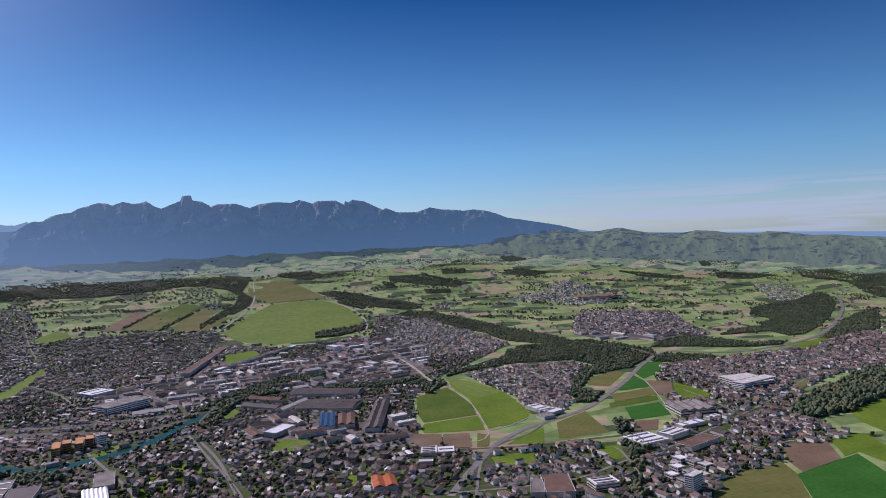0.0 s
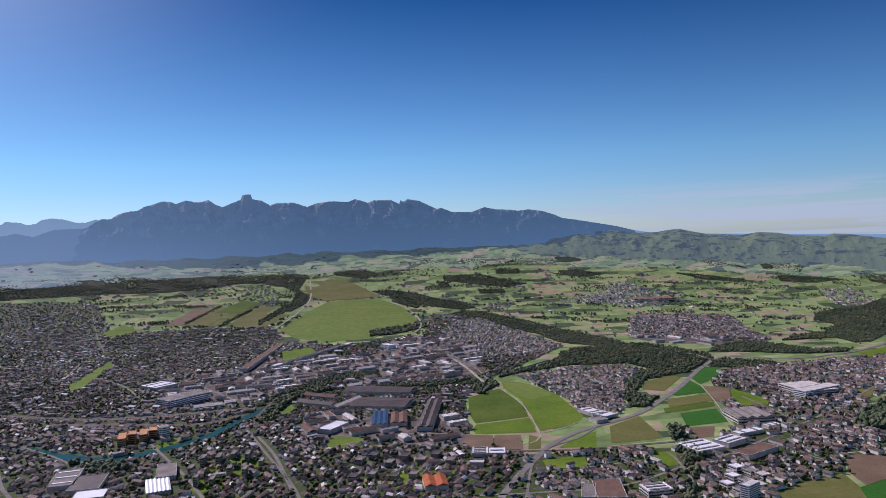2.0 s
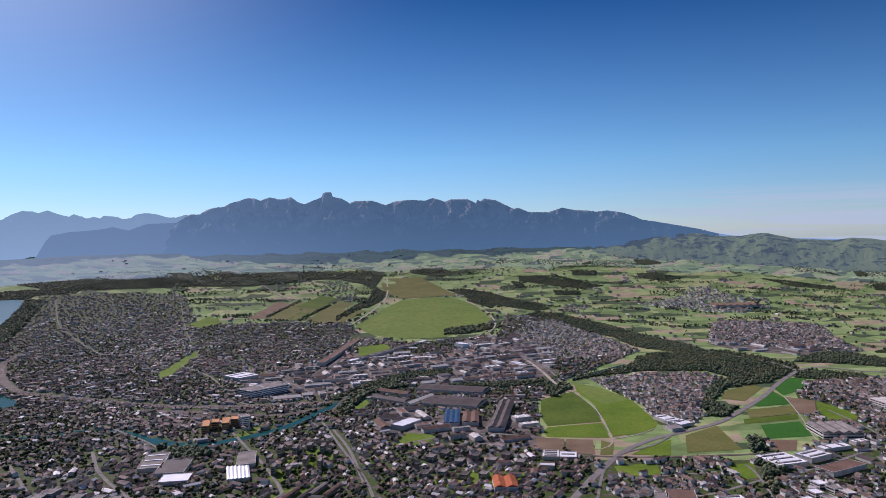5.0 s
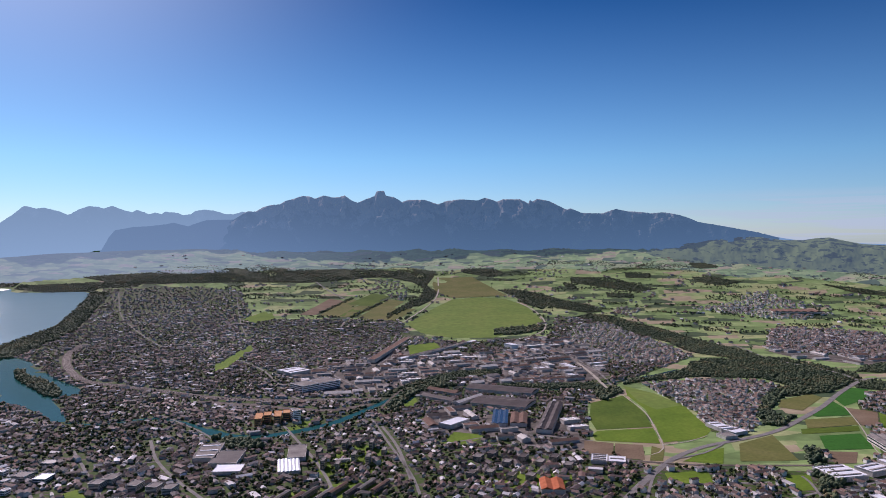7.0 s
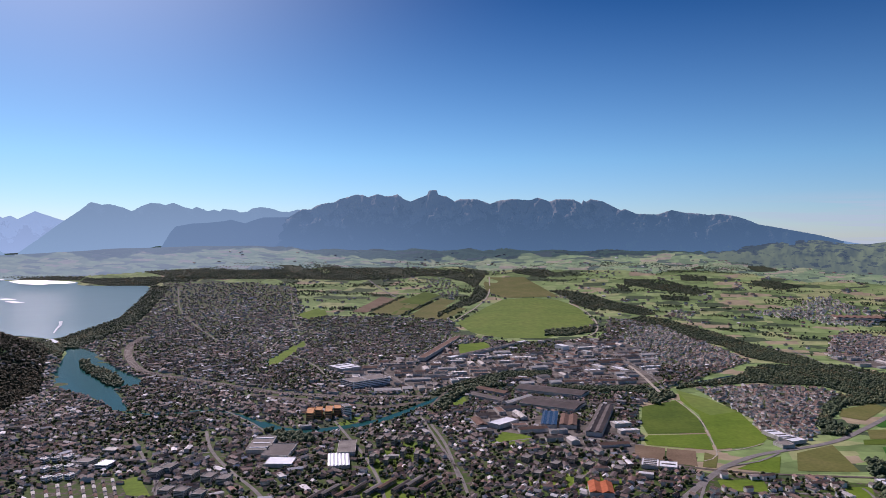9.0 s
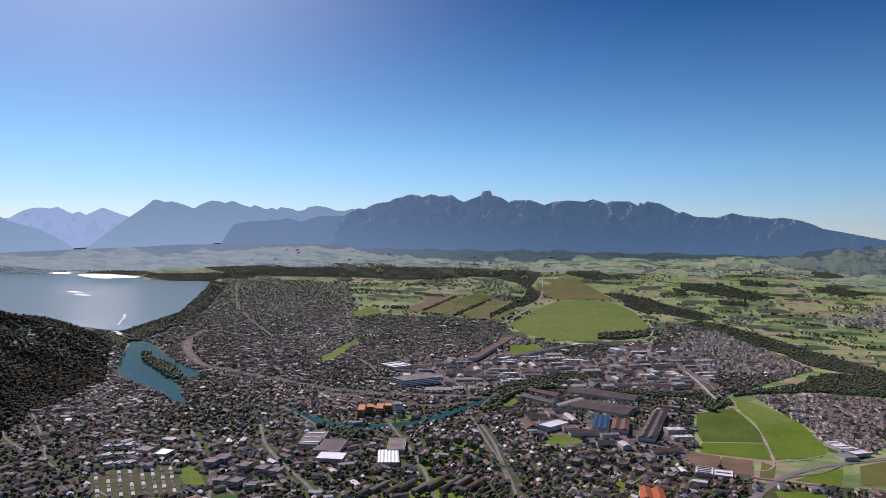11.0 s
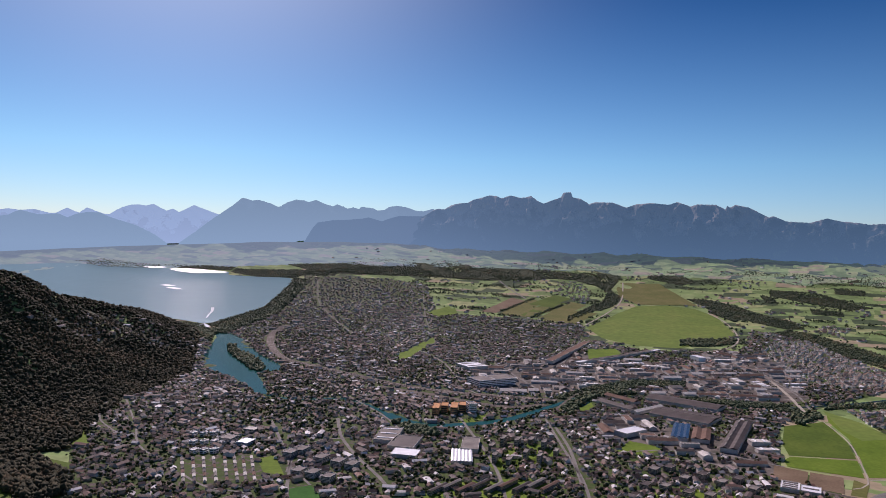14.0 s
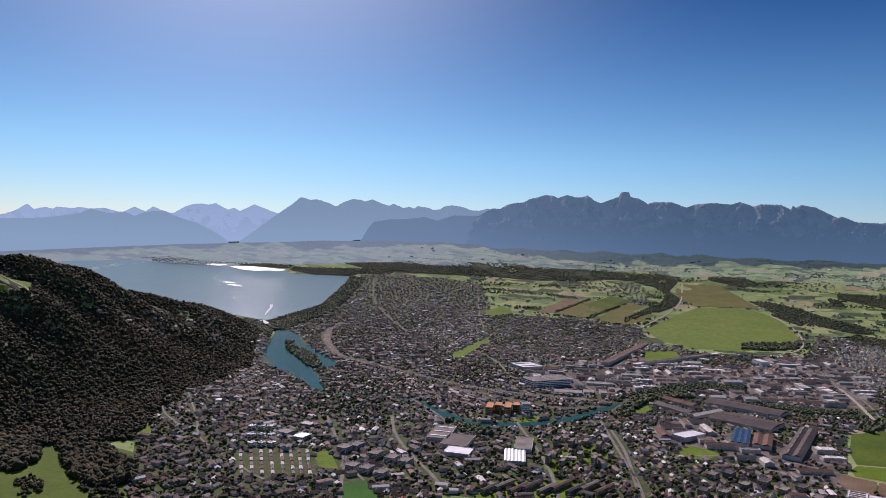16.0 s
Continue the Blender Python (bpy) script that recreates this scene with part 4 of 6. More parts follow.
field([(-506, 1191), (-485, 1218), (-430, 1123), (-466, 1124)], GRASS, "bright green meadow")
field([(-1114, 1066), (-1001, 1127), (-924, 1108), (-779, 926), (-690, 935), (-634, 862), (-821, 791)], GRASS_DARK, "green hillside meadow with clumps of trees")
field([(-922, 1251), (-896, 1281), (-825, 1191), (-843, 1163)], GRASS, "bright green meadow")

# woods
wood([(587, 3731), (679, 3729), (797, 3603), (851, 3476), (964, 3330), (976, 3194), (905, 3180), (825, 3272), (765, 3352), (725, 3296), (662, 3437), (650, 3579)])
wood([(820, 3109), (902, 3169), (985, 3100), (1044, 2971), (1108, 2811), (1152, 2631), (1194, 2475), (1227, 2343), (1216, 2262), (1113, 2269), (1066, 2325), (1027, 2403), (1029, 2590), (976, 2721), (934, 2947), (869, 3058)])
wood([(951, 2208), (1036, 2261), (1102, 2248), (1228, 2284), (1279, 2223), (1311, 2103), (1333, 1980), (1297, 1895), (1221, 1831), (1162, 1785), (1111, 1748), (1073, 1743), (977, 1710), (987, 1756), (1051, 1851), (1038, 1941), (942, 1967), (878, 1984), (839, 1976), (759, 1952), (683, 1930), (637, 1902), (650, 1968), (727, 2001), (807, 2026), (881, 2092)])
wood([(1046, 1834), (1038, 1791), (933, 1669), (869, 1585), (855, 1505), (911, 1548), (825, 1453), (792, 1470), (821, 1556), (901, 1687), (1002, 1812)], size=10)
wood([(1345, 1998), (1443, 2093), (1562, 2152), (1627, 2118), (1642, 2025), (1652, 1910), (1771, 1876), (1700, 1824), (1586, 1836), (1519, 1877), (1464, 1937), (1394, 1981)])
wood([(1231, 1846), (1307, 1900), (1356, 1847), (1410, 1792), (1400, 1745), (1317, 1723), (1249, 1754), (1209, 1787)])
wood([(1711, 2109), (1836, 2201), (1966, 2209), (2113, 2313), (2140, 2446), (2231, 2548), (2386, 2605), (2546, 2614), (2724, 2696), (2744, 2629), (2623, 2481), (2404, 2298), (2160, 2117), (1949, 1988), (1891, 1988), (1908, 2093), (1800, 2105)])
wood([(2341, 2182), (2517, 2277), (2702, 2336), (2260, 1960), (2092, 1921), (1950, 1876), (1917, 1888)])
wood([(1155, 1215), (1220, 1258), (1278, 1286), (1360, 1319), (1475, 1368), (1617, 1412), (1411, 1210), (1215, 1134), (1161, 1132), (1115, 1127), (1093, 1138), (1104, 1170)], spacing=8, size=15)
wood([(80, 4206), (195, 4232), (306, 4196), (278, 4019), (238, 3878), (274, 3754), (276, 3667), (231, 3541), (171, 3439), (131, 3430), (198, 3696), (220, 3820), (166, 3946), (62, 4050)])
wood([(-1539, 3944), (-1280, 4047), (-1127, 4146), (-925, 4213), (-649, 4271), (-386, 4225), (-227, 4253), (0, 4203), (96, 4180), (78, 4062), (-93, 4056), (-243, 3983), (-452, 3956), (-662, 3964), (-889, 3914), (-1114, 3885), (-1364, 3857)])
wood([(454, 4227), (631, 4200), (690, 4067), (602, 4010), (457, 4105)])
wood([(1021, 3921), (1216, 3845), (1310, 3676), (1379, 3583), (1264, 3545), (1105, 3681), (991, 3807)])
wood([(1419, 4053), (1589, 4171), (1816, 4071), (1872, 3941), (1637, 3960)])
wood([(1643, 3787), (1737, 3756), (1841, 3644), (1729, 3611), (1620, 3700)])
wood([(1949, 4177), (2118, 4071), (2210, 3963), (2074, 3923), (1906, 4048)])
wood([(1326, 3942), (1451, 3894), (1425, 3806), (1301, 3841)])
wood([(977, 4301), (1180, 4210), (1161, 4141), (965, 4217)])
wood([(1202, 4203), (1340, 4130), (1320, 4050), (1182, 4098)])
wood([(948, 3818), (991, 3783), (994, 3662), (939, 3664)])
wood([(1100, 3551), (1221, 3506), (1200, 3430), (1081, 3462)])
wood([(2707, 3505), (2810, 3497), (2845, 3312), (2729, 3222), (2603, 3269)])
wood([(2613, 3237), (2786, 3162), (2845, 3046), (2691, 3057), (2564, 3156)])
wood([(2981, 3091), (3192, 3000), (3310, 2809), (3363, 2692), (3238, 2595), (3052, 2678), (3012, 2835), (2930, 2966)])
wood([(3038, 2793), (3073, 2612), (3102, 2488), (2897, 2327), (2920, 2595)])
wood([(2361, 4002), (2597, 3902), (2556, 3813), (2324, 3910)])
wood([(2471, 3804), (2515, 3616), (2617, 3449), (2546, 3382), (2432, 3552)])
wood([(2188, 3516), (2321, 3395), (2446, 3275), (2388, 3222), (2245, 3337)])
wood([(-1177, 2258), (-978, 1835), (-971, 1683), (-970, 1508), (-882, 1268), (-844, 1146), (-962, 1058), (-1088, 1020), (-2532, 2251), (-2850, 2881), (-2365, 2864), (-1776, 2644), (-1430, 2490), (-1297, 2461)], spacing=7.5, size=11, leaf=BEECH)
wood([(-2616, 3603), (-2504, 3703), (-2337, 3698), (-2178, 3710), (-2160, 3641), (-2405, 3560)])
wood([(-2169, 3714), (-1947, 3788), (-1783, 3805), (-1785, 3739), (-2037, 3697)])
wood([(-1733, 3773), (-1464, 3852), (-1214, 3896), (-1213, 3792), (-1476, 3718)])
wood([(-1388, 3829), (-1127, 4043), (-851, 4137), (-619, 4122), (-843, 3959), (-1136, 3853)])
wood([(-867, 913), (-849, 937), (-781, 884), (-796, 854)], spacing=7, size=8, leaf=BEECH)
wood([(-730, 904), (-693, 923), (-662, 896), (-687, 868)], spacing=7, size=8, leaf=BEECH)
wood([(-982, 1103), (-968, 1117), (-923, 1075), (-937, 1062)], spacing=7, size=8, leaf=BEECH)
wood([(-1068, 1047), (-1037, 1100), (-976, 1086), (-891, 983), (-899, 934), (-958, 940)], spacing=7, size=15, leaf=BEECH)
wood([(-922, 1072), (-847, 1085), (-769, 1049), (-693, 960), (-721, 928), (-784, 938), (-852, 999)], spacing=7, size=15, leaf=BEECH)
wood([(-1088, 2277), (-1069, 2297), (-1026, 2224), (-990, 2209), (-907, 2110), (-832, 1988), (-814, 1910), (-860, 1945), (-949, 2067), (-1021, 2151)], spacing=7, size=9)
wood([(-1316, 2586), (-1287, 2773), (-1250, 2974), (-1344, 3586), (-1294, 3579), (-1197, 2972), (-1220, 2632), (-1215, 2435)], spacing=8, size=14)
wood([(-346, 1543), (-313, 1532), (-241, 1443), (-213, 1412), (-267, 1402), (-330, 1451)], spacing=7, size=13)
wood([(-240, 1575), (-180, 1581), (-137, 1525), (-180, 1493), (-229, 1509)], spacing=10, size=5)
wood([(6, 1699), (51, 1898), (144, 1971), (203, 1956), (138, 1898), (70, 1831), (32, 1666)], spacing=7, size=12)
wood([(519, 1788), (604, 1883), (604, 1815), (556, 1765), (530, 1722)], spacing=7, size=13)
wood([(775, 1298), (801, 1309), (728, 1108), (660, 1024), (597, 912), (572, 924), (690, 1110)], spacing=7, size=12)
wood([(452, 2930), (524, 2952), (694, 2984), (675, 2904), (520, 2816), (434, 2817)], spacing=8, size=12)

wood([(-100, 1608), (-41, 1750), (13, 1893), (108, 2036), (213, 2140), (351, 2167), (338, 2088), (220, 2046), (118, 1944), (34, 1813), (-27, 1681), (-85, 1568)], spacing=6, size=8)
wood([(-1400, 3690), (-1362, 3426), (-1309, 3083), (-1346, 2882), (-1372, 2683), (-1300, 2640), (-1255, 2880), (-1225, 3083), (-1275, 3426), (-1310, 3690)], spacing=8, size=9)
wood([(-1769, 3707), (-1578, 3652), (-1392, 3685), (-1380, 3760), (-1578, 3740), (-1769, 3790)])

wood([(302, 1954), (429, 1941), (569, 1932), (589, 1869), (578, 1803), (543, 1846), (414, 1877), (300, 1900)], spacing=6, size=8)
wood([(-1482, 2714), (-1376, 2664), (-1306, 2588), (-1195, 2401), (-1132, 2243), (-1160, 2223), (-1217, 2252)], spacing=7, size=9)
tagged(sheet("weir_foam", [(-1392, 2658), (-1387, 2698), (-1341, 2651), (-1327, 2606), (-1354, 2608)], FOAM, 1.2, 20.0), "white foaming weir at the outlet of the lake", "foam", kind="structure")

field([(-1081, 1078), (-986, 1120), (-841, 1101), (-785, 1087), (-712, 967), (-671, 901), (-826, 828)], GRASS_DARK, "olive-green hillside meadow with copses", lift=0.6)
wood([(-1080, 1089), (-1028, 1119), (-957, 1063), (-903, 1000), (-904, 968), (-950, 960)], spacing=7, size=11, leaf=BEECH)
wood([(-933, 1073), (-899, 1115), (-819, 1080), (-748, 1011), (-720, 965), (-771, 960), (-848, 989)], spacing=7, size=11, leaf=BEECH)
wood([(-775, 929), (-718, 944), (-688, 919), (-728, 895)], spacing=7, size=9, leaf=BEECH)

# strip fields and hedges by the airfield
field([(-366, 3297), (-295, 3292), (-181, 3576), (-254, 3620)], EARTH, "brown ploughed strip field")
field([(-281, 3277), (-208, 3271), (-86, 3567), (-159, 3613)], OLIVE, "olive strip field")
field([(-194, 3255), (-121, 3248), (11, 3556), (-62, 3604)], GRASS_DARK, "dark green strip field")
field([(-108, 3232), (-34, 3223), (109, 3543), (36, 3593)], OLIVE, "olive strip field")
wood([(-291, 3333), (-281, 3308), (-137, 3617), (-147, 3643)], spacing=8, size=9)
wood([(-145, 3257), (-134, 3231), (6, 3523), (-6, 3550)], spacing=8, size=9)
wood([(23, 3199), (135, 3417), (173, 3565), (154, 3596), (13, 3260)], spacing=8, size=9)
field([(-587, 3221), (-489, 3337), (-461, 3228), (-535, 3136)], GRASS, "bright green meadow")

# towns and villages
town([(-1360, 3740), (-929, 3840), (-713, 3782), (-542, 3201), (-311, 3217), (83, 3157), (108, 2860), (279, 2700), (624, 2754), (765, 3164), (958, 2998), (1015, 2324), (608, 1898), (490, 1738), (397, 1386), (479, 1315), (369, 1068), (-678, 1074), (-793, 1172), (-1029, 1832), (-1084, 2131), (-806, 1831), (-771, 1831), (-1138, 2418), (-1366, 2728), (-1322, 2810), (-1262, 2999), (-1278, 3443)])
town([(-546, 744), (-702, 957), (-842, 1163), (-878, 1256), (-1037, 1559), (-1050, 1797), (-1088, 2036), (-1248, 2391), (-1192, 2363), (-950, 1948), (-673, 1598), (-516, 1347), (-111, 901)])
town([(359, 1286), (480, 1222), (596, 1198), (723, 1169), (775, 1298), (803, 1282), (758, 1150), (896, 1255), (1019, 1482), (1158, 1727), (1348, 1733), (1686, 1729), (2316, 2117), (2207, 1890), (2054, 1626), (1776, 1411), (1474, 1412), (1279, 1323), (1113, 1156), (1081, 1035), (1132, 987), (1011, 994), (947, 1028), (875, 960), (690, 895), (620, 814), (229, 1004)], pale=True)
town([(688, 1909), (784, 1929), (860, 1943), (1021, 1909), (1031, 1833), (897, 1673), (814, 1546), (784, 1474), (683, 1367), (658, 1432), (697, 1589), (687, 1774)], wide=13, deep=15.5, green=0.3, scale=0.85, pale=True)
town([(804, 2965), (927, 3001), (968, 2700), (1012, 2521), (998, 2313), (922, 2279), (786, 2209), (685, 2247), (660, 2350), (677, 2592), (703, 2767)], wide=13, deep=15.5, green=0.3, scale=0.85, pale=True)
town([(1483, 2736), (1618, 2795), (1894, 2635), (1771, 2365), (1695, 2146), (1621, 2139), (1423, 2278), (1305, 2415)], wide=12, deep=14, green=0.5, pale=True)
town([(1363, 3193), (1585, 3258), (1776, 3446), (1874, 3447), (1888, 3195), (1883, 2992), (1747, 2916), (1606, 2966), (1497, 3082)], wide=13, deep=15, green=0.5, lay=False, pale=True)
town([(2615, 2958), (2747, 2919), (2693, 2697), (2497, 2595), (2441, 2664)], wide=13, deep=15, green=0.4, lay=False, pale=True)
town([(999, 3183), (1104, 3290), (1137, 3173), (1057, 3080)], wide=15, deep=18, green=0.5, lay=False)
town([(-77, 3961), (45, 4050), (145, 3828), (108, 3595), (-16, 3663)], wide=15, deep=18, green=0.7, lay=False)
town([(905, 4096), (1044, 4136), (1030, 4016), (903, 3950)], wide=18, deep=20, green=0.5, lay=False)
town([(555, 3705), (733, 3721), (730, 3566), (561, 3562)], wide=18, deep=20, green=0.5, lay=False)
town([(2418, 3696), (2619, 3653), (2647, 3486), (2445, 3518)], wide=18, deep=20, green=0.5, lay=False)

# roads and railways
road([(341, 1047), (398, 1127), (454, 1198), (517, 1270), (596, 1329), (667, 1360), (733, 1388), (803, 1429), (892, 1505), (999, 1602), (1130, 1737), (1255, 1854), (1326, 1900), (1385, 1887), (1434, 1822), (1505, 1789), (1611, 1794), (1746, 1827), (1933, 1926), (2101, 2030), (2344, 2209), (2538, 2367), (2664, 2490), (2767, 2605)], 12.5, label='grey dual-carriageway motorway with a long curve')
road([(1276, 1885), (1287, 1972), (1271, 2072), (1242, 2160), (1222, 2273), (1234, 2399), (1234, 2508)], 8.5, label='grey motorway branch between woods')
road([(356, 988), (440, 1171), (498, 1251), (579, 1290), (639, 1340)], 4.6, label='grey slip road beside the motorway', lift=0.8)

road([(606, 2283), (597, 2077), (585, 1932), (578, 1851)], 9.0, mat=TRACK, label='pale straight road bridge over the river')
road([(315, 1068), (398, 1048), (532, 1030), (660, 1073), (731, 1088)], 5.9)
road([(663, 1061), (790, 1113), (965, 1190), (1170, 1291), (1391, 1416), (1541, 1474)], 5.9)
road([(368, 1297), (518, 1232), (721, 1203), (756, 1201)], 7.9, mat=BALLAST, label='brown ballasted railway line')
road([(683, 1151), (678, 1117), (648, 1030), (594, 913)], 4.6)
road([(592, 1777), (585, 1610), (556, 1468), (519, 1328), (483, 1293)], 2.6, mat=TRACK, label='pale gravel farm track')
road([(528, 1350), (582, 1366), (637, 1402)], 2.6, mat=TRACK, label='pale gravel farm track')
road([(106, 1397), (210, 1443), (302, 1443), (404, 1391)], 5.3)
road([(1052, 1599), (980, 1438), (900, 1278), (891, 1248)], 2.6, mat=TRACK, label='pale gravel farm track')
road([(954, 1036), (1013, 1032), (1073, 1040)], 3.3, mat=TRACK, label='pale gravel farm track')
road([(-25, 1614), (12, 1409), (45, 1232), (56, 1122)], 5.3)
road([(-210, 1578), (-160, 1434), (-119, 1315), (-88, 1199), (-70, 1099)], 5.9)
road([(-583, 1437), (-510, 1306), (-444, 1182), (-406, 1074), (-372, 984)], 5.9)
road([(-438, 1167), (-373, 1087)], 4.6)
road([(-458, 1493), (-412, 1369), (-350, 1256), (-280, 1152), (-254, 1106)], 6.6)
road([(-401, 1352), (-439, 1328), (-455, 1249), (-432, 1138)], 4.6)
road([(-967, 1523), (-822, 1329), (-739, 1208), (-648, 1133)], 4)
road([(-1001, 1506), (-923, 1362), (-832, 1276)], 4)
road([(-591, 1089), (-539, 1049), (-502, 1036), (-444, 1031)], 4.6)
road([(93, 3132), (223, 3467), (281, 3696), (308, 4027)], 6.6, mat=TRACK, label='pale service road round the airfield')
road([(641, 3465), (684, 3280), (678, 3025), (612, 2831), (464, 2684)], 6.6, mat=TRACK, label='pale service road round the airfield')
road([(-1262, 3664), (-1111, 3254), (-971, 3000), (-785, 2695)], 4.5)
road([(-346, 3965), (-242, 3731), (-180, 3613)], 7.9)
road([(-55, 1928), (-123, 2090), (-202, 2280)], 6.6)
road([(-1076, 2740), (-1057, 2580), (-969, 2361), (-836, 2143), (-712, 2056), (-561, 1961), (-410, 1869), (-299, 1833), (-211, 1818), (-100, 1817), (-5, 1810)], 27, mat=BALLAST, label='broad brown railway yard with many tracks')
road([(-452, 1831), (-338, 1793), (-199, 1727), (-109, 1707), (-30, 1753)], 22.4, mat=BALLAST, label='broad brown railway yard with many tracks')
road([(-6, 1711), (51, 1907), (144, 1983), (303, 2027), (489, 2061), (638, 2049)], 6.6, mat=BALLAST, label='brown ballasted railway line')
road([(-60, 2124), (25, 2517), (105, 2845)], 9.2, mat=BALLAST, label='brown ballasted railway line')
road([(-458, 2430), (-351, 2224), (-241, 1898), (-205, 1831)], 6)
road([(-128, 2544), (-10, 2324), (75, 2860)], 6)
road([(600, 2326), (621, 2091), (601, 1898)], 6)
road([(162, 2225), (312, 2325), (419, 2226)], 5)
road([(-700, 3643), (-602, 3195), (-518, 2865)], 4)
road([(-496, 1701), (-371, 1543), (-291, 1406)], 5)
road([(-300, 2525), (-200, 2133), (-118, 1918)], 6)
road([(-3, 1551), (26, 1394), (44, 1206)], 6)
road([(181, 1392), (266, 1380), (344, 1338)], 5)
road([(419, 1130), (517, 1129), (618, 1128)], 6)
road([(925, 1143), (887, 1042), (912, 992)], 5)
road([(1062, 1456), (1044, 1336), (1018, 1236)], 5)
road([(1321, 1528), (1533, 1576), (1854, 1723)], 6)
tagged(strip("rail_track", [(-1076, 2740), (-1057, 2580), (-969, 2361), (-836, 2143), (-712, 2056), (-561, 1961), (-410, 1869), (-299, 1833), (-211, 1818), (-100, 1817), (-5, 1810)], 1.5, STEEL, 0.8, block=False, offset=-9), "shiny steel railway track on brown ballast", "railway track", "railway tracks", "structure")
tagged(strip("rail_track", [(-1076, 2740), (-1057, 2580), (-969, 2361), (-836, 2143), (-712, 2056), (-561, 1961), (-410, 1869), (-299, 1833), (-211, 1818), (-100, 1817), (-5, 1810)], 1.5, STEEL, 0.8, block=False, offset=-5), "shiny steel railway track on brown ballast", "railway track", "railway tracks", "structure")
tagged(strip("rail_track", [(-1076, 2740), (-1057, 2580), (-969, 2361), (-836, 2143), (-712, 2056), (-561, 1961), (-410, 1869), (-299, 1833), (-211, 1818), (-100, 1817), (-5, 1810)], 1.5, STEEL, 0.8, block=False, offset=-1.5), "shiny steel railway track on brown ballast", "railway track", "railway tracks", "structure")
tagged(strip("rail_track", [(-1076, 2740), (-1057, 2580), (-969, 2361), (-836, 2143), (-712, 2056), (-561, 1961), (-410, 1869), (-299, 1833), (-211, 1818), (-100, 1817), (-5, 1810)], 1.5, STEEL, 0.8, block=False, offset=1.5), "shiny steel railway track on brown ballast", "railway track", "railway tracks", "structure")
tagged(strip("rail_track", [(-1076, 2740), (-1057, 2580), (-969, 2361), (-836, 2143), (-712, 2056), (-561, 1961), (-410, 1869), (-299, 1833), (-211, 1818), (-100, 1817), (-5, 1810)], 1.5, STEEL, 0.8, block=False, offset=5), "shiny steel railway track on brown ballast", "railway track", "railway tracks", "structure")
tagged(strip("rail_track", [(-1076, 2740), (-1057, 2580), (-969, 2361), (-836, 2143), (-712, 2056), (-561, 1961), (-410, 1869), (-299, 1833), (-211, 1818), (-100, 1817), (-5, 1810)], 1.5, STEEL, 0.8, block=False, offset=9), "shiny steel railway track on brown ballast", "railway track", "railway tracks", "structure")

# large halls and blocks
hall(149, 1541, 32, 65, 9.0, -43, label="white flat-roofed hall beside a lawn", roof='white')
hall(252, 1573, 33, 117, 8.0, -11, label="industrial hall with a blue solar roof", roof='blue', kind='gable', bays=3)
hall(290, 1557, 35, 92, 8.0, -12, label="brown-roofed twin industrial hall", roof='brown', kind='gable', bays=2)
hall(362, 1571, 32, 248, 9.0, -19, label="long dark gabled workshop hall", roof='dark', kind='gable', bays=2, rails=6)
hall(284, 1723, 135, 88, 7.0, -29, label="long dark factory hall with shed roof", roof='dark', kind='gable', bays=1, rails=9)
hall(303, 1863, 177, 64, 8.0, -29, label="very long low dark factory hall", roof='dark', kind='gable')
hall(137, 1785, 104, 28, 7.0, -46, label="dark-roofed front wing of a factory quadrangle", roof='dark', kind='gable')
hall(154, 1862, 95, 27, 7.0, -44, label="brown-roofed rear wing of a factory quadrangle", roof='brown', kind='gable')
hall(205, 1761, 16, 108, 7.0, -40, label="pale side wing of a factory quadrangle", roof='pale', kind='gable')
hall(379, 1268, 28, 40, 6.0, -18, label="white solar-roofed greenhouse hall", roof='white', rails=4)
hall(407, 1256, 29, 33, 6.0, -18, label="white long low hall by the railway", roof='white', rails=1)
hall(-164, 1288, 37, 72, 6.0, 8, label="white-roofed commercial hall with a ribbed roof", roof='white', kind='gable', bays=6)
hall(-158, 1363, 32, 79, 7.0, 4, label="grey commercial hall beside the white one", roof='grey')
hall(-264, 1279, 47, 40, 6.0, -2, label="bright white-roofed low hall by a road", roof='white')
hall(-279, 1342, 49, 77, 7.0, -2, label="large dark flat-roofed ice hall", roof='dark')
hall(-321, 1385, 41, 94, 7.0, 2, label="grey flat-roofed hall with a pale court", roof='grey', rails=3)
hall(951, 1288, 75, 76, 12.0, -12, label="broad grey factory with a pale long roof", roof='grey', kind='gable', bays=4, storeys=2)
hall(1219, 1432, 79, 98, 14.0, -4, label="pale large factory block with white flat roof", roof='pale', storeys=3)
hall(1220, 1406, 33, 114, 16.0, -78, label="tall white factory wing with windows", roof='pale', storeys=4, wall=WHITE)
hall(497, 1007, 42, 78, 8.0, -20, label="large hall with a brown and grey roof", roof='brown')
hall(465, 1009, 20, 57, 8.0, -26, label="large grey flat-roofed hall by a road", roof='grey')
hall(562, 985, 39, 32, 9.0, -5, label="white commercial building with rooftop units", roof='white', rails=3, storeys=2)
hall(745, 1145, 58, 59, 8.0, 7, label="white-roofed commercial halls in a row", roof='white', rails=3)
hall(811, 1155, 50, 34, 9.0, 18, label="white-roofed commercial hall by the road", roof='white', rails=2)
hall(815, 1090, 83, 33, 8.0, 18, label="brown-roofed low commercial hall", roof='brown')
hall(685, 1451, 29, 51, 7.0, 12, label="white-roofed commercial hall by the motorway", roof='white', rails=2)
hall(698, 1420, 36, 44, 6.0, 22, label="white-roofed low sales hall by the motorway", roof='white', rails=1)
hall(669, 1385, 27, 28, 6.0, 13, label="grey flat-roofed annexe by the motorway", roof='grey')
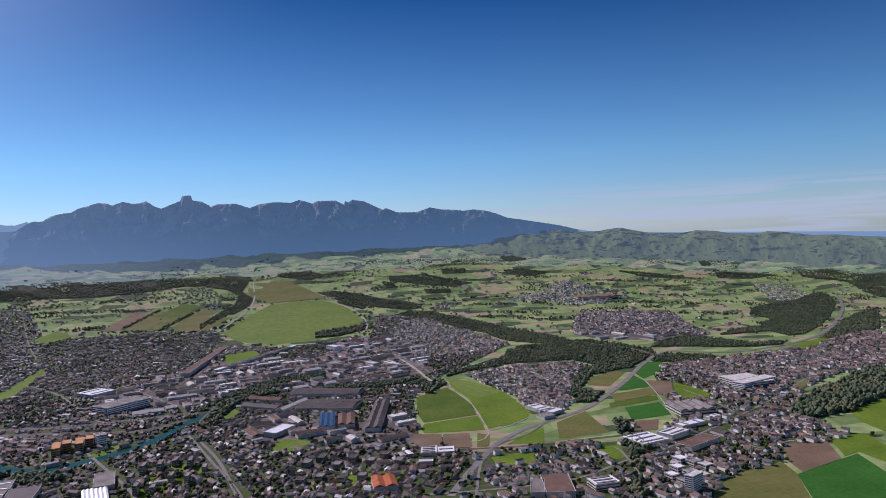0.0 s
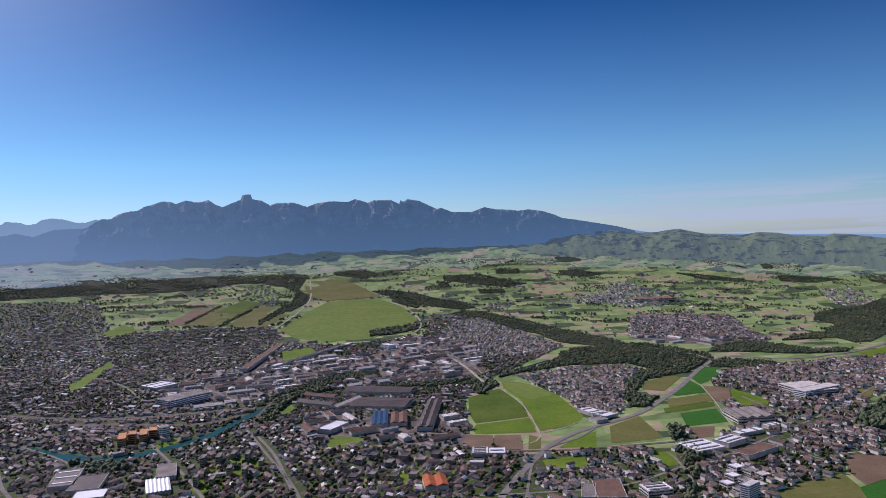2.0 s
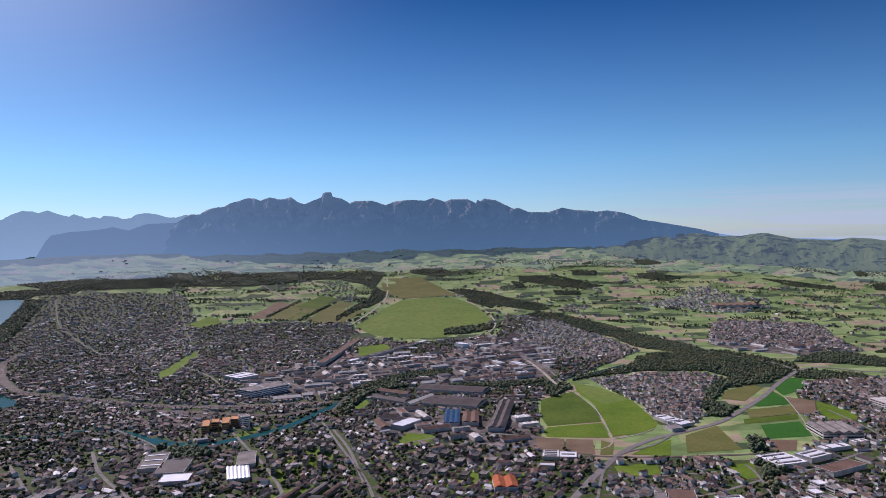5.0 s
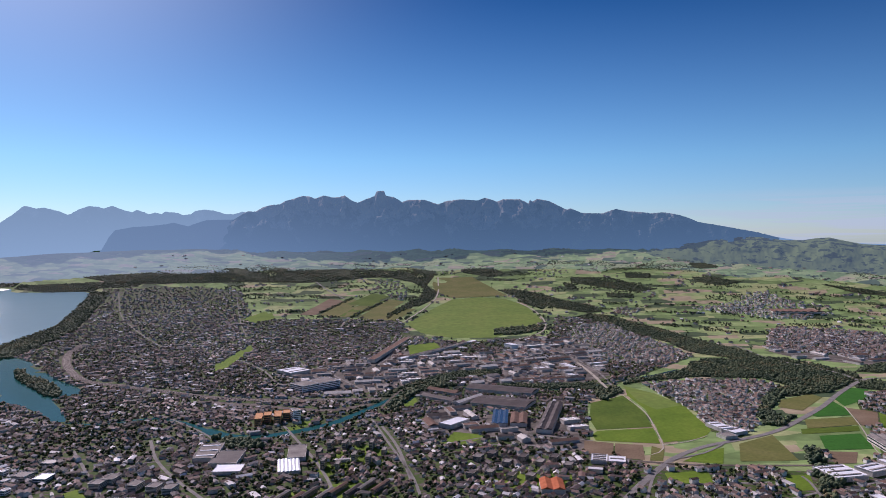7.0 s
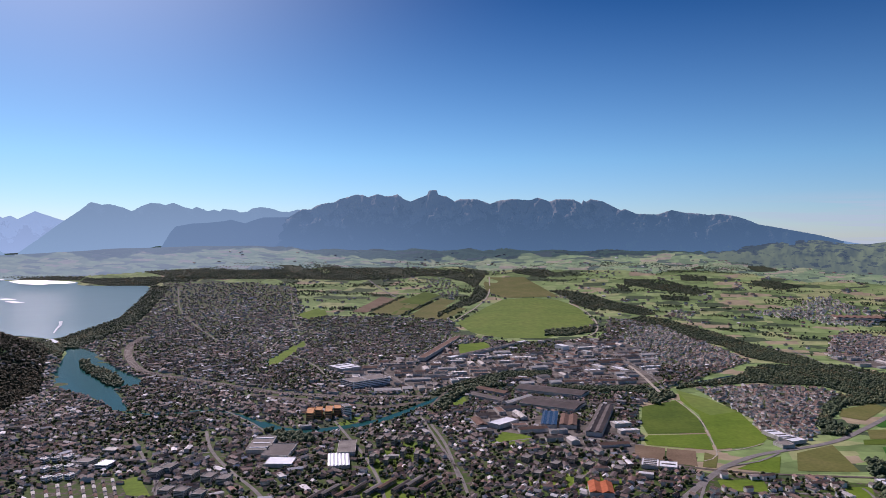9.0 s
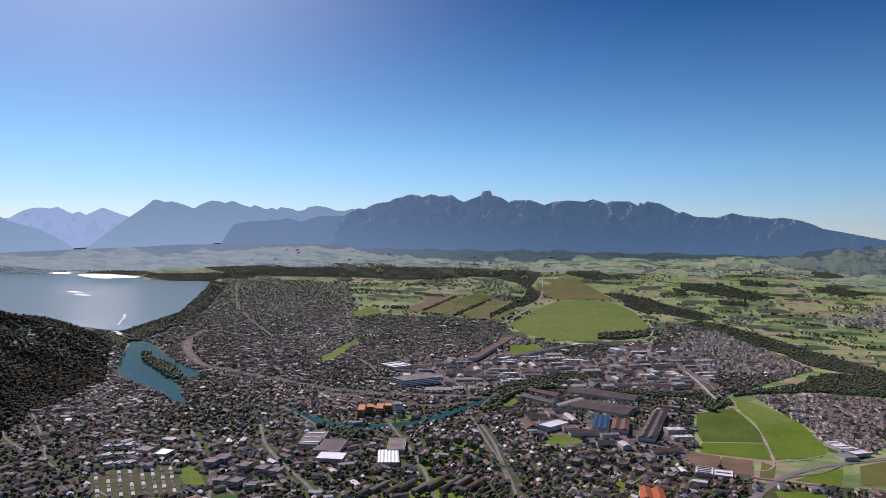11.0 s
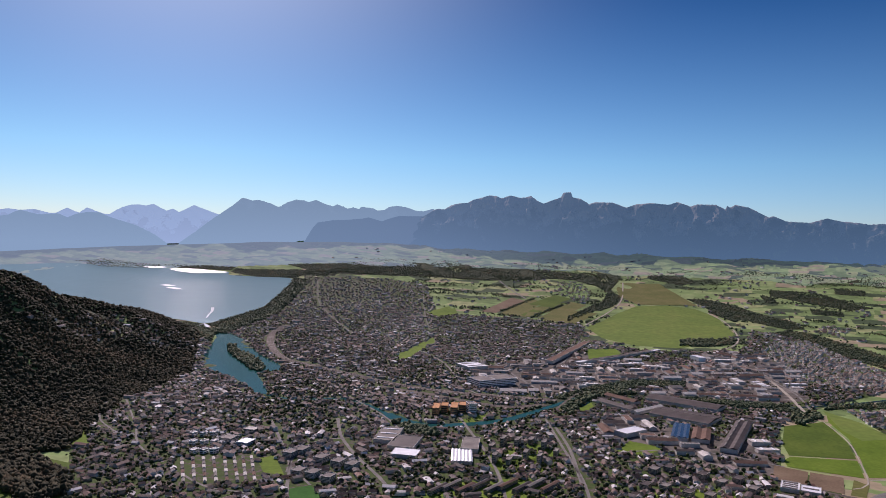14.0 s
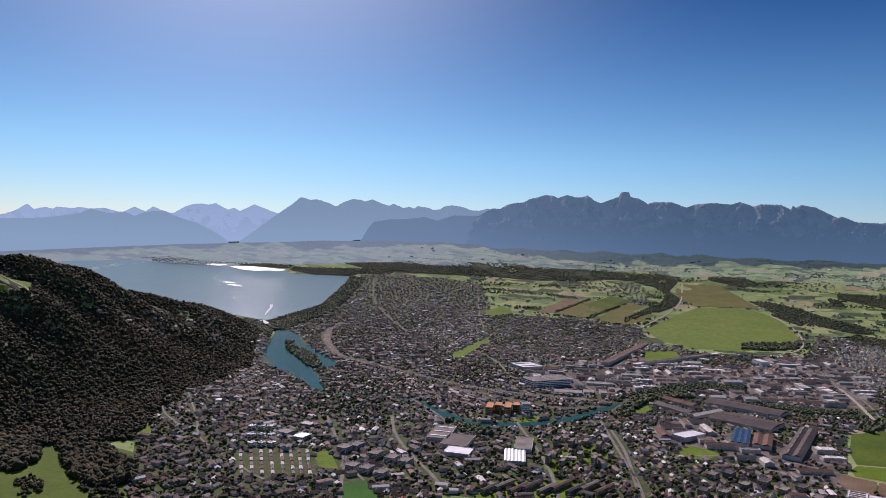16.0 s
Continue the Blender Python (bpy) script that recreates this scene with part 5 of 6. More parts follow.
hall(263, 1136, 37, 51, 8.0, -8, label="red-tiled school building with wings", roof='red', kind='gable', bays=2)
hall(1788, 3068, 195, 105, 5.0, -15, label="wide pale factory with reddish walls", roof='brown', kind='gable', bays=7)
hall(-260, 2183, 69, 73, 10.0, 40, label="white-roofed supermarket hall by the station", roof='white', rails=2)
hall(-203, 1938, 54, 58, 18.0, 41, label="long white office block", roof='grey', storeys=4, wall=WHITE)
hall(-157, 1976, 62, 61, 18.0, 36, label="long white office block", roof='grey', storeys=4, wall=WHITE)
hall(198, 2533, 474, 20, 8.0, 52, label="long white-roofed row of market sheds", roof='white', rails=12)
hall(48, 2637, 651, 25, 8.0, 75, label="long dark straight railway workshop", roof='brown')
hall(452, 2563, 26, 52, 13.0, 24, label="tall white silo building among works", roof='white', wall=WHITE)
hall(-266, 1604, 15, 53, 16.0, 5, label="orange apartment block by the river", roof='orange', storeys=4, name='apartment_block', category='apartment block', wall=ORANGE)
hall(-250, 1623, 15, 33, 16.0, 5, label="orange apartment block by the river", roof='orange', storeys=4, name='apartment_block', category='apartment block', wall=ORANGE)
hall(-228, 1621, 15, 53, 16.0, 5, label="orange apartment block by the river", roof='orange', storeys=4, name='apartment_block', category='apartment block', wall=ORANGE)
hall(-212, 1640, 15, 33, 16.0, 5, label="orange apartment block by the river", roof='orange', storeys=4, name='apartment_block', category='apartment block', wall=ORANGE)
hall(-191, 1639, 15, 54, 16.0, 5, label="orange apartment block by the river", roof='orange', storeys=4, name='apartment_block', category='apartment block', wall=ORANGE)
hall(-190, 1618, 17, 24, 24.0, 24, label="tall blue-grey office tower by the river", roof='grey', storeys=6, name='office_tower', category='office tower', wall=WHITE)

# works and warehouses between the river and the airfield
works([(362, 2307), (505, 2677), (598, 2719), (702, 2702), (709, 2368), (641, 2033), (491, 1895), (336, 1952), (170, 1973), (133, 2099), (220, 2326)], 85)
works([(-261, 2194), (-136, 2321), (45, 2571), (159, 2500), (350, 2474), (344, 2309), (155, 1975), (18, 1919), (-110, 1866), (-232, 1950)], 70)
works([(805, 1166), (920, 1216), (1079, 1256), (1199, 1305), (934, 1138), (813, 1081), (752, 1077)], 22)
works([(91, 1650), (163, 1737), (215, 1633), (422, 1535), (374, 1329), (302, 1345), (192, 1471), (133, 1448), (83, 1530)], 24)
works([(1288, 2399), (1700, 2172), (1604, 2053), (1468, 2079), (1316, 2251)], 10)

# terraced rows, school and apartment slabs of the near quarters
TERRACES = [((-561, 1042), (-627, 1156)), ((-546, 1048), (-610, 1162)), ((-531, 1053), (-594, 1168)), ((-515, 1058), (-578, 1173)), ((-500, 1064), (-561, 1180)), ((-485, 1069), (-546, 1185)), ((-473, 1073), (-532, 1190)), ((-460, 1077), (-519, 1195))]
for i, (p, q) in enumerate(TERRACES):
    turn = -math.degrees(math.atan2(q[0] - p[0], q[1] - p[1]))
    for k in range(6):
        u = (k + 0.5) / 6
        x, y = p[0] + (q[0] - p[0]) * u, p[1] + (q[1] - p[1]) * u
        hall(x, y, 4.6, math.dist(p, q) / 6 - 6, 3.6 + 0.5 * (k % 2), turn, ("grey", "pale", "brown", "dark", "pale")[(i * 3 + k) % 5], "gable", "pale low terraced house in a row of gardens", "terrace", wall=CONCRETE, name="terraced_house")
for i, (x, y) in enumerate([(-678, 1291), (-660, 1297), (-643, 1304), (-650, 1239), (-633, 1246), (-616, 1252), (-624, 1192), (-608, 1198), (-592, 1204)]):
    hall(x, y, 9, 13, 7.0, -14, ("pale", "grey", "pale")[i % 3], "flat", "white stepped apartment house with flat roof", "apartment house", wall=WHITE, storeys=2, name="apartment_house")
hall(-600, 1278, 26, 26, 8.0, -13, label="dark school block with flat roof", roof='dark', storeys=3, name='school_block', category='school')
hall(-562, 1268, 22, 30, 6.0, -7, label="white school wing with flat roof", roof='white', storeys=2, name='school_block', category='school', wall=WHITE)
hall(-588, 1351, 25, 22, 6.0, -9, label="pale school wing with flat roof", roof='pale', storeys=2, name='school_block', category='school')
hall(-117, 1356, 8, 25, 10.0, -9, label="brownish tall apartment block above lawns", roof='grey', storeys=5, name='apartment_block', category='apartment block', bay=5.0, wall=PLASTER)
hall(-99, 1393, 8, 26, 15.0, -10, label="brownish tall apartment block above lawns", roof='grey', storeys=5, name='apartment_block', category='apartment block', bay=5.0, wall=PLASTER)
hall(-72, 1390, 8, 26, 15.0, -10, label="brownish tall apartment block above lawns", roof='grey', storeys=5, name='apartment_block', category='apartment block', bay=5.0, wall=PLASTER)
hall(-47, 1418, 8, 27, 10.0, -10, label="brownish tall apartment block above lawns", roof='grey', storeys=5, name='apartment_block', category='apartment block', bay=5.0, wall=PLASTER)
hall(-22, 1388, 7, 26, 15.0, -10, label="brownish tall apartment block above lawns", roof='grey', storeys=5, name='apartment_block', category='apartment block', bay=5.0, wall=PLASTER)
hall(-104, 1283, 7, 22, 15.0, -8, label="brownish tall apartment block above lawns", roof='grey', storeys=5, name='apartment_block', category='apartment block', bay=5.0, wall=PLASTER)
hall(-79, 1278, 7, 22, 10.0, -8, label="brownish tall apartment block above lawns", roof='grey', storeys=5, name='apartment_block', category='apartment block', bay=5.0, wall=PLASTER)
hall(-52, 1313, 7, 23, 15.0, -9, label="brownish tall apartment block above lawns", roof='grey', storeys=5, name='apartment_block', category='apartment block', bay=5.0, wall=PLASTER)
hall(-27, 1298, 7, 23, 15.0, -9, label="brownish tall apartment block above lawns", roof='grey', storeys=5, name='apartment_block', category='apartment block', bay=5.0, wall=PLASTER)
hall(1, 1352, 7, 25, 10.0, -9, label="brownish tall apartment block above lawns", roof='grey', storeys=5, name='apartment_block', category='apartment block', bay=5.0, wall=PLASTER)
hall(-176, 1111, 7, 47, 7.0, -24, label="long low apartment slab with dark roof", roof='dark', kind='gable', storeys=3, name='apartment_slab', category='apartment slab', bay=6.0, wall=PLASTER)
hall(-158, 1133, 7, 49, 7.0, -25, label="long low apartment slab with dark roof", roof='grey', kind='gable', storeys=3, name='apartment_slab', category='apartment slab', bay=6.0, wall=PLASTER)
hall(-135, 1124, 7, 49, 7.0, -25, label="long low apartment slab with dark roof", roof='brown', kind='gable', storeys=3, name='apartment_slab', category='apartment slab', bay=6.0, wall=PLASTER)
hall(-115, 1146, 7, 50, 7.0, -26, label="long low apartment slab with dark roof", roof='dark', kind='gable', storeys=3, name='apartment_slab', category='apartment slab', bay=6.0, wall=PLASTER)
hall(-92, 1138, 7, 50, 7.0, -26, label="long low apartment slab with dark roof", roof='grey', kind='gable', storeys=3, name='apartment_slab', category='apartment slab', bay=6.0, wall=PLASTER)
hall(-72, 1160, 7, 52, 7.0, -27, label="long low apartment slab with dark roof", roof='brown', kind='gable', storeys=3, name='apartment_slab', category='apartment slab', bay=6.0, wall=PLASTER)
hall(-49, 1151, 7, 51, 7.0, -27, label="long low apartment slab with dark roof", roof='dark', kind='gable', storeys=3, name='apartment_slab', category='apartment slab', bay=6.0, wall=PLASTER)
hall(-28, 1174, 7, 53, 7.0, -27, label="long low apartment slab with dark roof", roof='grey', kind='gable', storeys=3, name='apartment_slab', category='apartment slab', bay=6.0, wall=PLASTER)
hall(-6, 1165, 7, 53, 7.0, -28, label="long low apartment slab with dark roof", roof='brown', kind='gable', storeys=3, name='apartment_slab', category='apartment slab', bay=6.0, wall=PLASTER)
hall(-409, 1132, 17, 23, 9.0, -12, label="dark-roofed urban apartment block", roof='dark', storeys=4, name='apartment_block', category='apartment block', bay=5.0)
hall(-383, 1128, 17, 23, 9.0, -12, label="dark-roofed urban apartment block", roof='grey', storeys=4, name='apartment_block', category='apartment block', bay=5.0)
hall(-353, 1115, 16, 22, 9.0, -11, label="dark-roofed urban apartment block", roof='dark', storeys=4, name='apartment_block', category='apartment block', bay=5.0)
hall(-396, 1208, 18, 26, 9.0, -13, label="dark-roofed urban apartment block", roof='grey', storeys=4, name='apartment_block', category='apartment block', bay=5.0)
hall(-362, 1196, 18, 25, 9.0, -13, label="dark-roofed urban apartment block", roof='dark', storeys=4, name='apartment_block', category='apartment block', bay=5.0)
hall(-335, 1186, 17, 25, 9.0, -13, label="dark-roofed urban apartment block", roof='grey', storeys=4, name='apartment_block', category='apartment block', bay=5.0)
hall(-458, 1222, 19, 26, 9.0, -13, label="dark-roofed urban apartment block", roof='dark', storeys=4, name='apartment_block', category='apartment block', bay=5.0)
hall(-445, 1244, 19, 27, 9.0, -13, label="dark-roofed urban apartment block", roof='grey', storeys=4, name='apartment_block', category='apartment block', bay=5.0)
hall(168, 1297, 14, 21, 8.0, -31, label="pale blue-grey apartment block above lawns", roof='grey', storeys=4, name='apartment_block', category='apartment block', bay=5.0, wall=PLASTER)
hall(196, 1315, 14, 22, 8.0, -31, label="pale blue-grey apartment block above lawns", roof='dark', storeys=4, name='apartment_block', category='apartment block', bay=5.0, wall=PLASTER)
hall(214, 1262, 13, 21, 8.0, -31, label="pale blue-grey apartment block above lawns", roof='grey', storeys=4, name='apartment_block', category='apartment block', bay=5.0, wall=PLASTER)
hall(247, 1289, 14, 22, 8.0, -31, label="pale blue-grey apartment block above lawns", roof='dark', storeys=4, name='apartment_block', category='apartment block', bay=5.0, wall=PLASTER)
hall(271, 1257, 13, 21, 8.0, -31, label="pale blue-grey apartment block above lawns", roof='grey', storeys=4, name='apartment_block', category='apartment block', bay=5.0, wall=PLASTER)
hall(302, 1281, 14, 22, 8.0, -32, label="pale blue-grey apartment block above lawns", roof='dark', storeys=4, name='apartment_block', category='apartment block', bay=5.0, wall=PLASTER)
hall(315, 1234, 13, 21, 8.0, -31, label="pale blue-grey apartment block above lawns", roof='grey', storeys=4, name='apartment_block', category='apartment block', bay=5.0, wall=PLASTER)
hall(145, 1209, 13, 19, 8.0, -30, label="pale blue-grey apartment block above lawns", roof='dark', storeys=4, name='apartment_block', category='apartment block', bay=5.0, wall=PLASTER)
hall(176, 1212, 13, 19, 8.0, -30, label="pale blue-grey apartment block above lawns", roof='grey', storeys=4, name='apartment_block', category='apartment block', bay=5.0, wall=PLASTER)
hall(208, 1190, 13, 19, 8.0, -30, label="pale blue-grey apartment block above lawns", roof='dark', storeys=4, name='apartment_block', category='apartment block', bay=5.0, wall=PLASTER)
hall(240, 1186, 13, 19, 8.0, -30, label="pale blue-grey apartment block above lawns", roof='grey', storeys=4, name='apartment_block', category='apartment block', bay=5.0, wall=PLASTER)
hall(699, 993, 15, 19, 8.0, 6, label="white terraced houses with grey roofs", roof='white', storeys=2, name='terraced_row', category='terrace', bay=5.0)
hall(703, 967, 15, 18, 8.0, 5, label="white terraced houses with grey roofs", roof='grey', storeys=2, name='terraced_row', category='terrace', bay=5.0)
hall(710, 946, 14, 17, 8.0, 5, label="white terraced houses with grey roofs", roof='pale', storeys=2, name='terraced_row', category='terrace', bay=5.0)
hall(670, 967, 14, 18, 8.0, 5, label="white terraced houses with grey roofs", roof='white', storeys=2, name='terraced_row', category='terrace', bay=5.0)
hall(671, 938, 14, 17, 8.0, 5, label="white terraced houses with grey roofs", roof='grey', storeys=2, name='terraced_row', category='terrace', bay=5.0)
hall(679, 918, 14, 16, 8.0, 4, label="white terraced houses with grey roofs", roof='pale', storeys=2, name='terraced_row', category='terrace', bay=5.0)
hall(730, 1027, 16, 20, 8.0, 6, label="white terraced houses with grey roofs", roof='white', storeys=2, name='terraced_row', category='terrace', bay=5.0)
hall(738, 1004, 15, 19, 8.0, 6, label="white terraced houses with grey roofs", roof='grey', storeys=2, name='terraced_row', category='terrace', bay=5.0)
hall(744, 982, 15, 18, 8.0, 5, label="white terraced houses with grey roofs", roof='pale', storeys=2, name='terraced_row', category='terrace', bay=5.0)
hall(669, 913, 14, 29, 24.0, -67, label="tall white apartment tower on a slope", roof='pale', storeys=8, name='apartment_tower', category='apartment tower', bay=5.0, wall=WHITE)
tagged(sheet("lawn", [(-132, 1298), (-72, 1361), (6, 1333), (-2, 1250), (-95, 1226)], GRASS, 0.3), "green lawns between apartment blocks", "lawn", kind="structure")
tagged(sheet("lawn", [(-197, 1066), (-178, 1150), (-92, 1192), (-15, 1216), (-8, 1112)], GRASS, 0.3), "green lawns between apartment blocks", "lawn", kind="structure")
tagged(sheet("lawn", [(141, 1180), (239, 1248), (318, 1207), (287, 1129), (197, 1135)], GRASS, 0.3), "green lawns between apartment blocks", "lawn", kind="structure")
tagged(sheet("lawn", [(-134, 1334), (-50, 1429), (11, 1365), (-10, 1249), (-89, 1218)], GRASS, 0.3), "green lawns between apartment blocks", "lawn", kind="structure")

# on the wooded hill
tagged(sheet("hill_meadow", [(-1508, 1461), (-1551, 1606), (-1503, 1623), (-1422, 1527), (-1480, 1435)], GRASS, 0.8), "green clearing on the wooded hill", "field", kind="structure")
HILL_CLEARINGS = [[(-1508, 1461), (-1551, 1606), (-1503, 1623), (-1422, 1527), (-1480, 1435)], [(-1351, 1705), (-1369, 2039), (-1248, 2247), (-1167, 2236), (-1099, 2055), (-1216, 1901), (-1292, 1747), (-1332, 1661)]]
town([(-1351, 1705), (-1369, 2039), (-1248, 2247), (-1167, 2236), (-1099, 2055), (-1216, 1901), (-1292, 1747), (-1332, 1661)], wide=20, deep=24, green=1.6, lay=False)


# ---- filling the outlines ----
def lattice(poly, dx, dy, rng, jitter=0.35, swell=0.35):
    """Uneven points in an outline, in rows across the view; the steps grow with the distance."""
    xs, ys = [p[0] for p in poly], [p[1] for p in poly]
    r0, r1 = max(300.0, min(math.hypot(*p) for p in poly) * 0.9), max(math.hypot(*p) for p in poly)
    px, py = [], []
    r = r0
    while r < r1:
        grow = max(1.0, float(spread(r)) / 2000) ** swell
        a0 = math.radians(-52)
        n = int(math.radians(104) * r / (dx * grow))
        a = a0 + math.radians(104) * (np.arange(n) + np.array([rng.uniform(-jitter, jitter) for _ in range(n)])) / n
        q = r + np.array([rng.uniform(-jitter, jitter) for _ in range(n)]) * dy * grow
        px.append(q * np.sin(a))
        py.append(q * np.cos(a))
        r += dy * grow
    px, py = np.concatenate(px), np.concatenate(py)
    keep = inside(poly, px, py)
    return px[keep], py[keep]


CELLS = {}
for i, (a, b, w) in enumerate(STRIPS):
    CELLS.setdefault((int(a // 60), int(b // 60)), []).append(i)


def off_roads(x, y, margin):
    ok = np.ones(len(x), bool)
    for i in range(len(x)):
        cx, cy = int(x[i] // 60), int(y[i] // 60)
        for u in (-1, 0, 1):
            for t in (-1, 0, 1):
                for k in CELLS.get((cx + u, cy + t), ()):
                    a, b, w = STRIPS[k]
                    if (x[i] - a) ** 2 + (y[i] - b) ** 2 < (w + margin) ** 2 + 70:
                        ok[i] = False
    return ok


def free(x, y, margin=5.0):
    ok = np.ones(len(x), bool)
    for poly in BLOCKED:
        ok &= ~inside(poly, x, y)
    i = np.nonzero(ok)[0]
    ok[i] = off_roads(x[i], y[i], margin)
    return ok


rng = random.Random(7)
all_houses, all_trees = [], []
done = []
for poly, wide, deep, green, scale, pale in sorted(TOWNS, key=lambda q: len(q[0]) > 20):          # estates and villages before the spreading town
    x, y = lattice(poly, wide, deep, rng)
    for other in done:
        ok = ~inside(other, x, y)
        x, y = x[ok], y[ok]
    done.append(poly)
    ok = np.hypot(x, y) > 985          # nothing stands under the lens
    x, y = x[ok], y[ok]
    ok = free(x, y) | (green > 1.2)
    for yard in YARDS:          # few houses stand in the works
        ok &= ~inside(yard, x, y) | (np.array([rng.random() for _ in x]) < 0.45)
    x, y = x[ok], y[ok]
    for a, b in zip(x, y):
        r = math.hypot(a, b)
        patch = noise.noise(Vector((a * 0.004, b * 0.003, 2.0)))
        block = noise.noise(Vector((a * 0.002, b * 0.0016, 7.0)))
        grow = (r / float(spread(r))) ** 0.35 * scale
        t = round((block * 2.4 + 0.2) / 0.35) * 0.35 + rng.choice((0, 0, math.pi / 2)) + rng.uniform(-0.06, 0.06)
        if rng.random() < 0.80 - 0.28 * patch:
            big = rng.random() < 0.10
            w, l = rng.uniform(6.6, 9.2) * grow, rng.uniform(8.5, 13) * grow
            h, rh = rng.uniform(3.0, 4.4), rng.uniform(1.5, 2.5)
            if pale:          # estates stand in ordered rows, end on to the valley
                t = 0.2 + rng.choice((0, 0, 0, math.pi / 2)) + rng.uniform(-0.22, 0.22)
                h = rng.uniform(5.0, 7.5)
            if big:
                w, l, h, rh = rng.uniform(8.5, 11) * grow, rng.uniform(15, 26) * grow, rng.uniform(5, 8), rng.uniform(0.5, 2.0)
            all_houses.append((a, b, w, l, h * min(grow, 1.3), rh * grow, t, float(pale)))
        for _ in range(2):
            if rng.random() < (0.70 + 0.9 * patch) * green:
                all_trees.append((a + rng.uniform(-7, 7) * grow, b + rng.uniform(-9, 9) * grow, rng.uniform(5, 9.5) * min(grow, 1.5)))
houses = np.array(all_houses)
trees = np.array(all_trees)
trees = trees[free(trees[:, 0], trees[:, 1], 1.0)]
reach = np.hypot(houses[:, 0], houses[:, 1])
far = reach >= np.sort(reach)[225]
q = houses[far & (houses[:, 7] > 0.5)]
scatter_houses("estate_houses", "dense white-walled family houses with brown roofs", q[:, 0], q[:, 1], q[:, 2], q[:, 3], q[:, 4], q[:, 5], q[:, 6], WALL_PALE, ROOF_WARM)
q = houses[far & (houses[:, 7] < 0.5)]
scatter_houses("town_houses", "dense pitched-roof town houses with brown and grey tiles", q[:, 0], q[:, 1], q[:, 2], q[:, 3], q[:, 4], q[:, 5], q[:, 6])
near_houses = houses[~far]
reach = np.hypot(trees[:, 0], trees[:, 1])
t_far = reach >= np.sort(reach)[225]
q = trees[t_far]
part_way = np.hypot(q[:, 0], q[:, 1]) < 1750
for near in (True, False):
    g = q[part_way == near]
    scatter_trees("garden_trees", "dark green garden and street trees among the houses", g[:, 0], g[:, 1], g[:, 2], LEAF, rng, clumps=2 if near else 3, detail=near)
near_trees = trees[~t_far]
for poly, spacing, size, leaf in WOODS:
    x, y = lattice(poly, spacing, spacing * 1.15, rng, 0.9, 0.2)
    clear = off_roads(x, y, 5.0)
    x, y = x[clear], y[clear]
    for gap, share in zip(HILL_CLEARINGS, (1.0, 0.4)):
        ok = ~(inside(gap, x, y) & (np.array([rng.random() for _ in x]) < share))
        x, y = x[ok], y[ok]
    if len(x):
        grow = (np.hypot(x, y) / spread(np.hypot(x, y))) ** 0.15          # what stands far out is small
        s = size * 1.18 * grow * np.array([rng.uniform(0.75, 1.2) for _ in x])
        scatter_trees("woodland", "dark green mixed woodland in early autumn leaf", x, y, s, leaf, rng, clumps=3, detail=False, sink=np.where(s > 7, s * 0.32, 2.0))

# copses, hedgerow trees and lone farms over the far plain
cx, cy, cs, farms = [], [], [], []
for _ in range(300):
    az, r = radians(rng.uniform(-15, 53)), 2900 + 1750 * rng.random() ** 0.6
    r = min(r, 4360 + rng.uniform(-60, 0) + 160 * min(1, max(0, (math.degrees(az) - 16) / 8)))
    long, wide, lean = rng.uniform(40, 190) * rng.random() + 30, rng.uniform(9, 26), rng.uniform(-0.2, 0.2)
    for _ in range(int(long * wide / 55) + 3):
        u, v = rng.uniform(-long, long), rng.uniform(-wide, wide)
        cx.append(r * math.sin(az) + (u * math.cos(az - lean) + v * math.sin(az)))
        cy.append(r * math.cos(az) + (-u * math.sin(az - lean) + v * math.cos(az)))
        cs.append(rng.uniform(8, 13) * (r / float(spread(r))) ** 0.7)
for _ in range(900):
    az, r = radians(rng.uniform(-14, 53)), rng.uniform(2700, 4500)
    cx.append(r * math.sin(az)), cy.append(r * math.cos(az)), cs.append(rng.uniform(7, 12) * (r / float(spread(r))) ** 0.7)
for _ in range(420):
    az, r = radians(rng.uniform(-20, 53)), rng.uniform(2800, 4600)
    for _ in range(rng.choice((1, 1, 2, 4))):
        farms.append((r * math.sin(az) + rng.uniform(-40, 40), r * math.cos(az) + rng.uniform(-30, 30), rng.uniform(8, 12), rng.uniform(11, 18), 4.0, 3.0, rng.uniform(0, 3.1)))
cx, cy, cs = np.array(cx), np.array(cy), np.array(cs)
ok = free(cx, cy) & ~np.any([inside(p[0], cx, cy) for p in TOWNS], axis=0)
scatter_trees("copses", "dark copses and hedgerow trees over the plain", cx[ok], cy[ok], cs[ok], WOOD_LEAF, rng, clumps=2, sink=1.5)
q = np.array(farms)
q = q[free(q[:, 0], q[:, 1])]
scatter_houses("farmhouses", "scattered farmhouses and barns over the plain", q[:, 0], q[:, 1], q[:, 2], q[:, 3], q[:, 4], q[:, 5], q[:, 6])


# ---- single houses and trees nearest to the lens ----
def wall_paint(name, c):
    return material(name, [(0.0, tuple(k * 0.88 for k in c)), (1.0, c)], scale=0.3, fine=1.5)


def roof_tile(name, c):
    return material(name, [(0.0, tuple(k * 0.75 for k in c)), (0.5, c), (1.0, tuple(min(1, k * 1.2) for k in c))], scale=0.4, fine=2.5, rough=0.75)


PAINTS = [wall_paint("cream_render", (0.68, 0.62, 0.50)), wall_paint("white_render", (0.76, 0.74, 0.70)), wall_paint("ochre_render", (0.52, 0.40, 0.24)), wall_paint("brown_timber", (0.24, 0.17, 0.12)), wall_paint("grey_render", (0.46, 0.44, 0.41))]
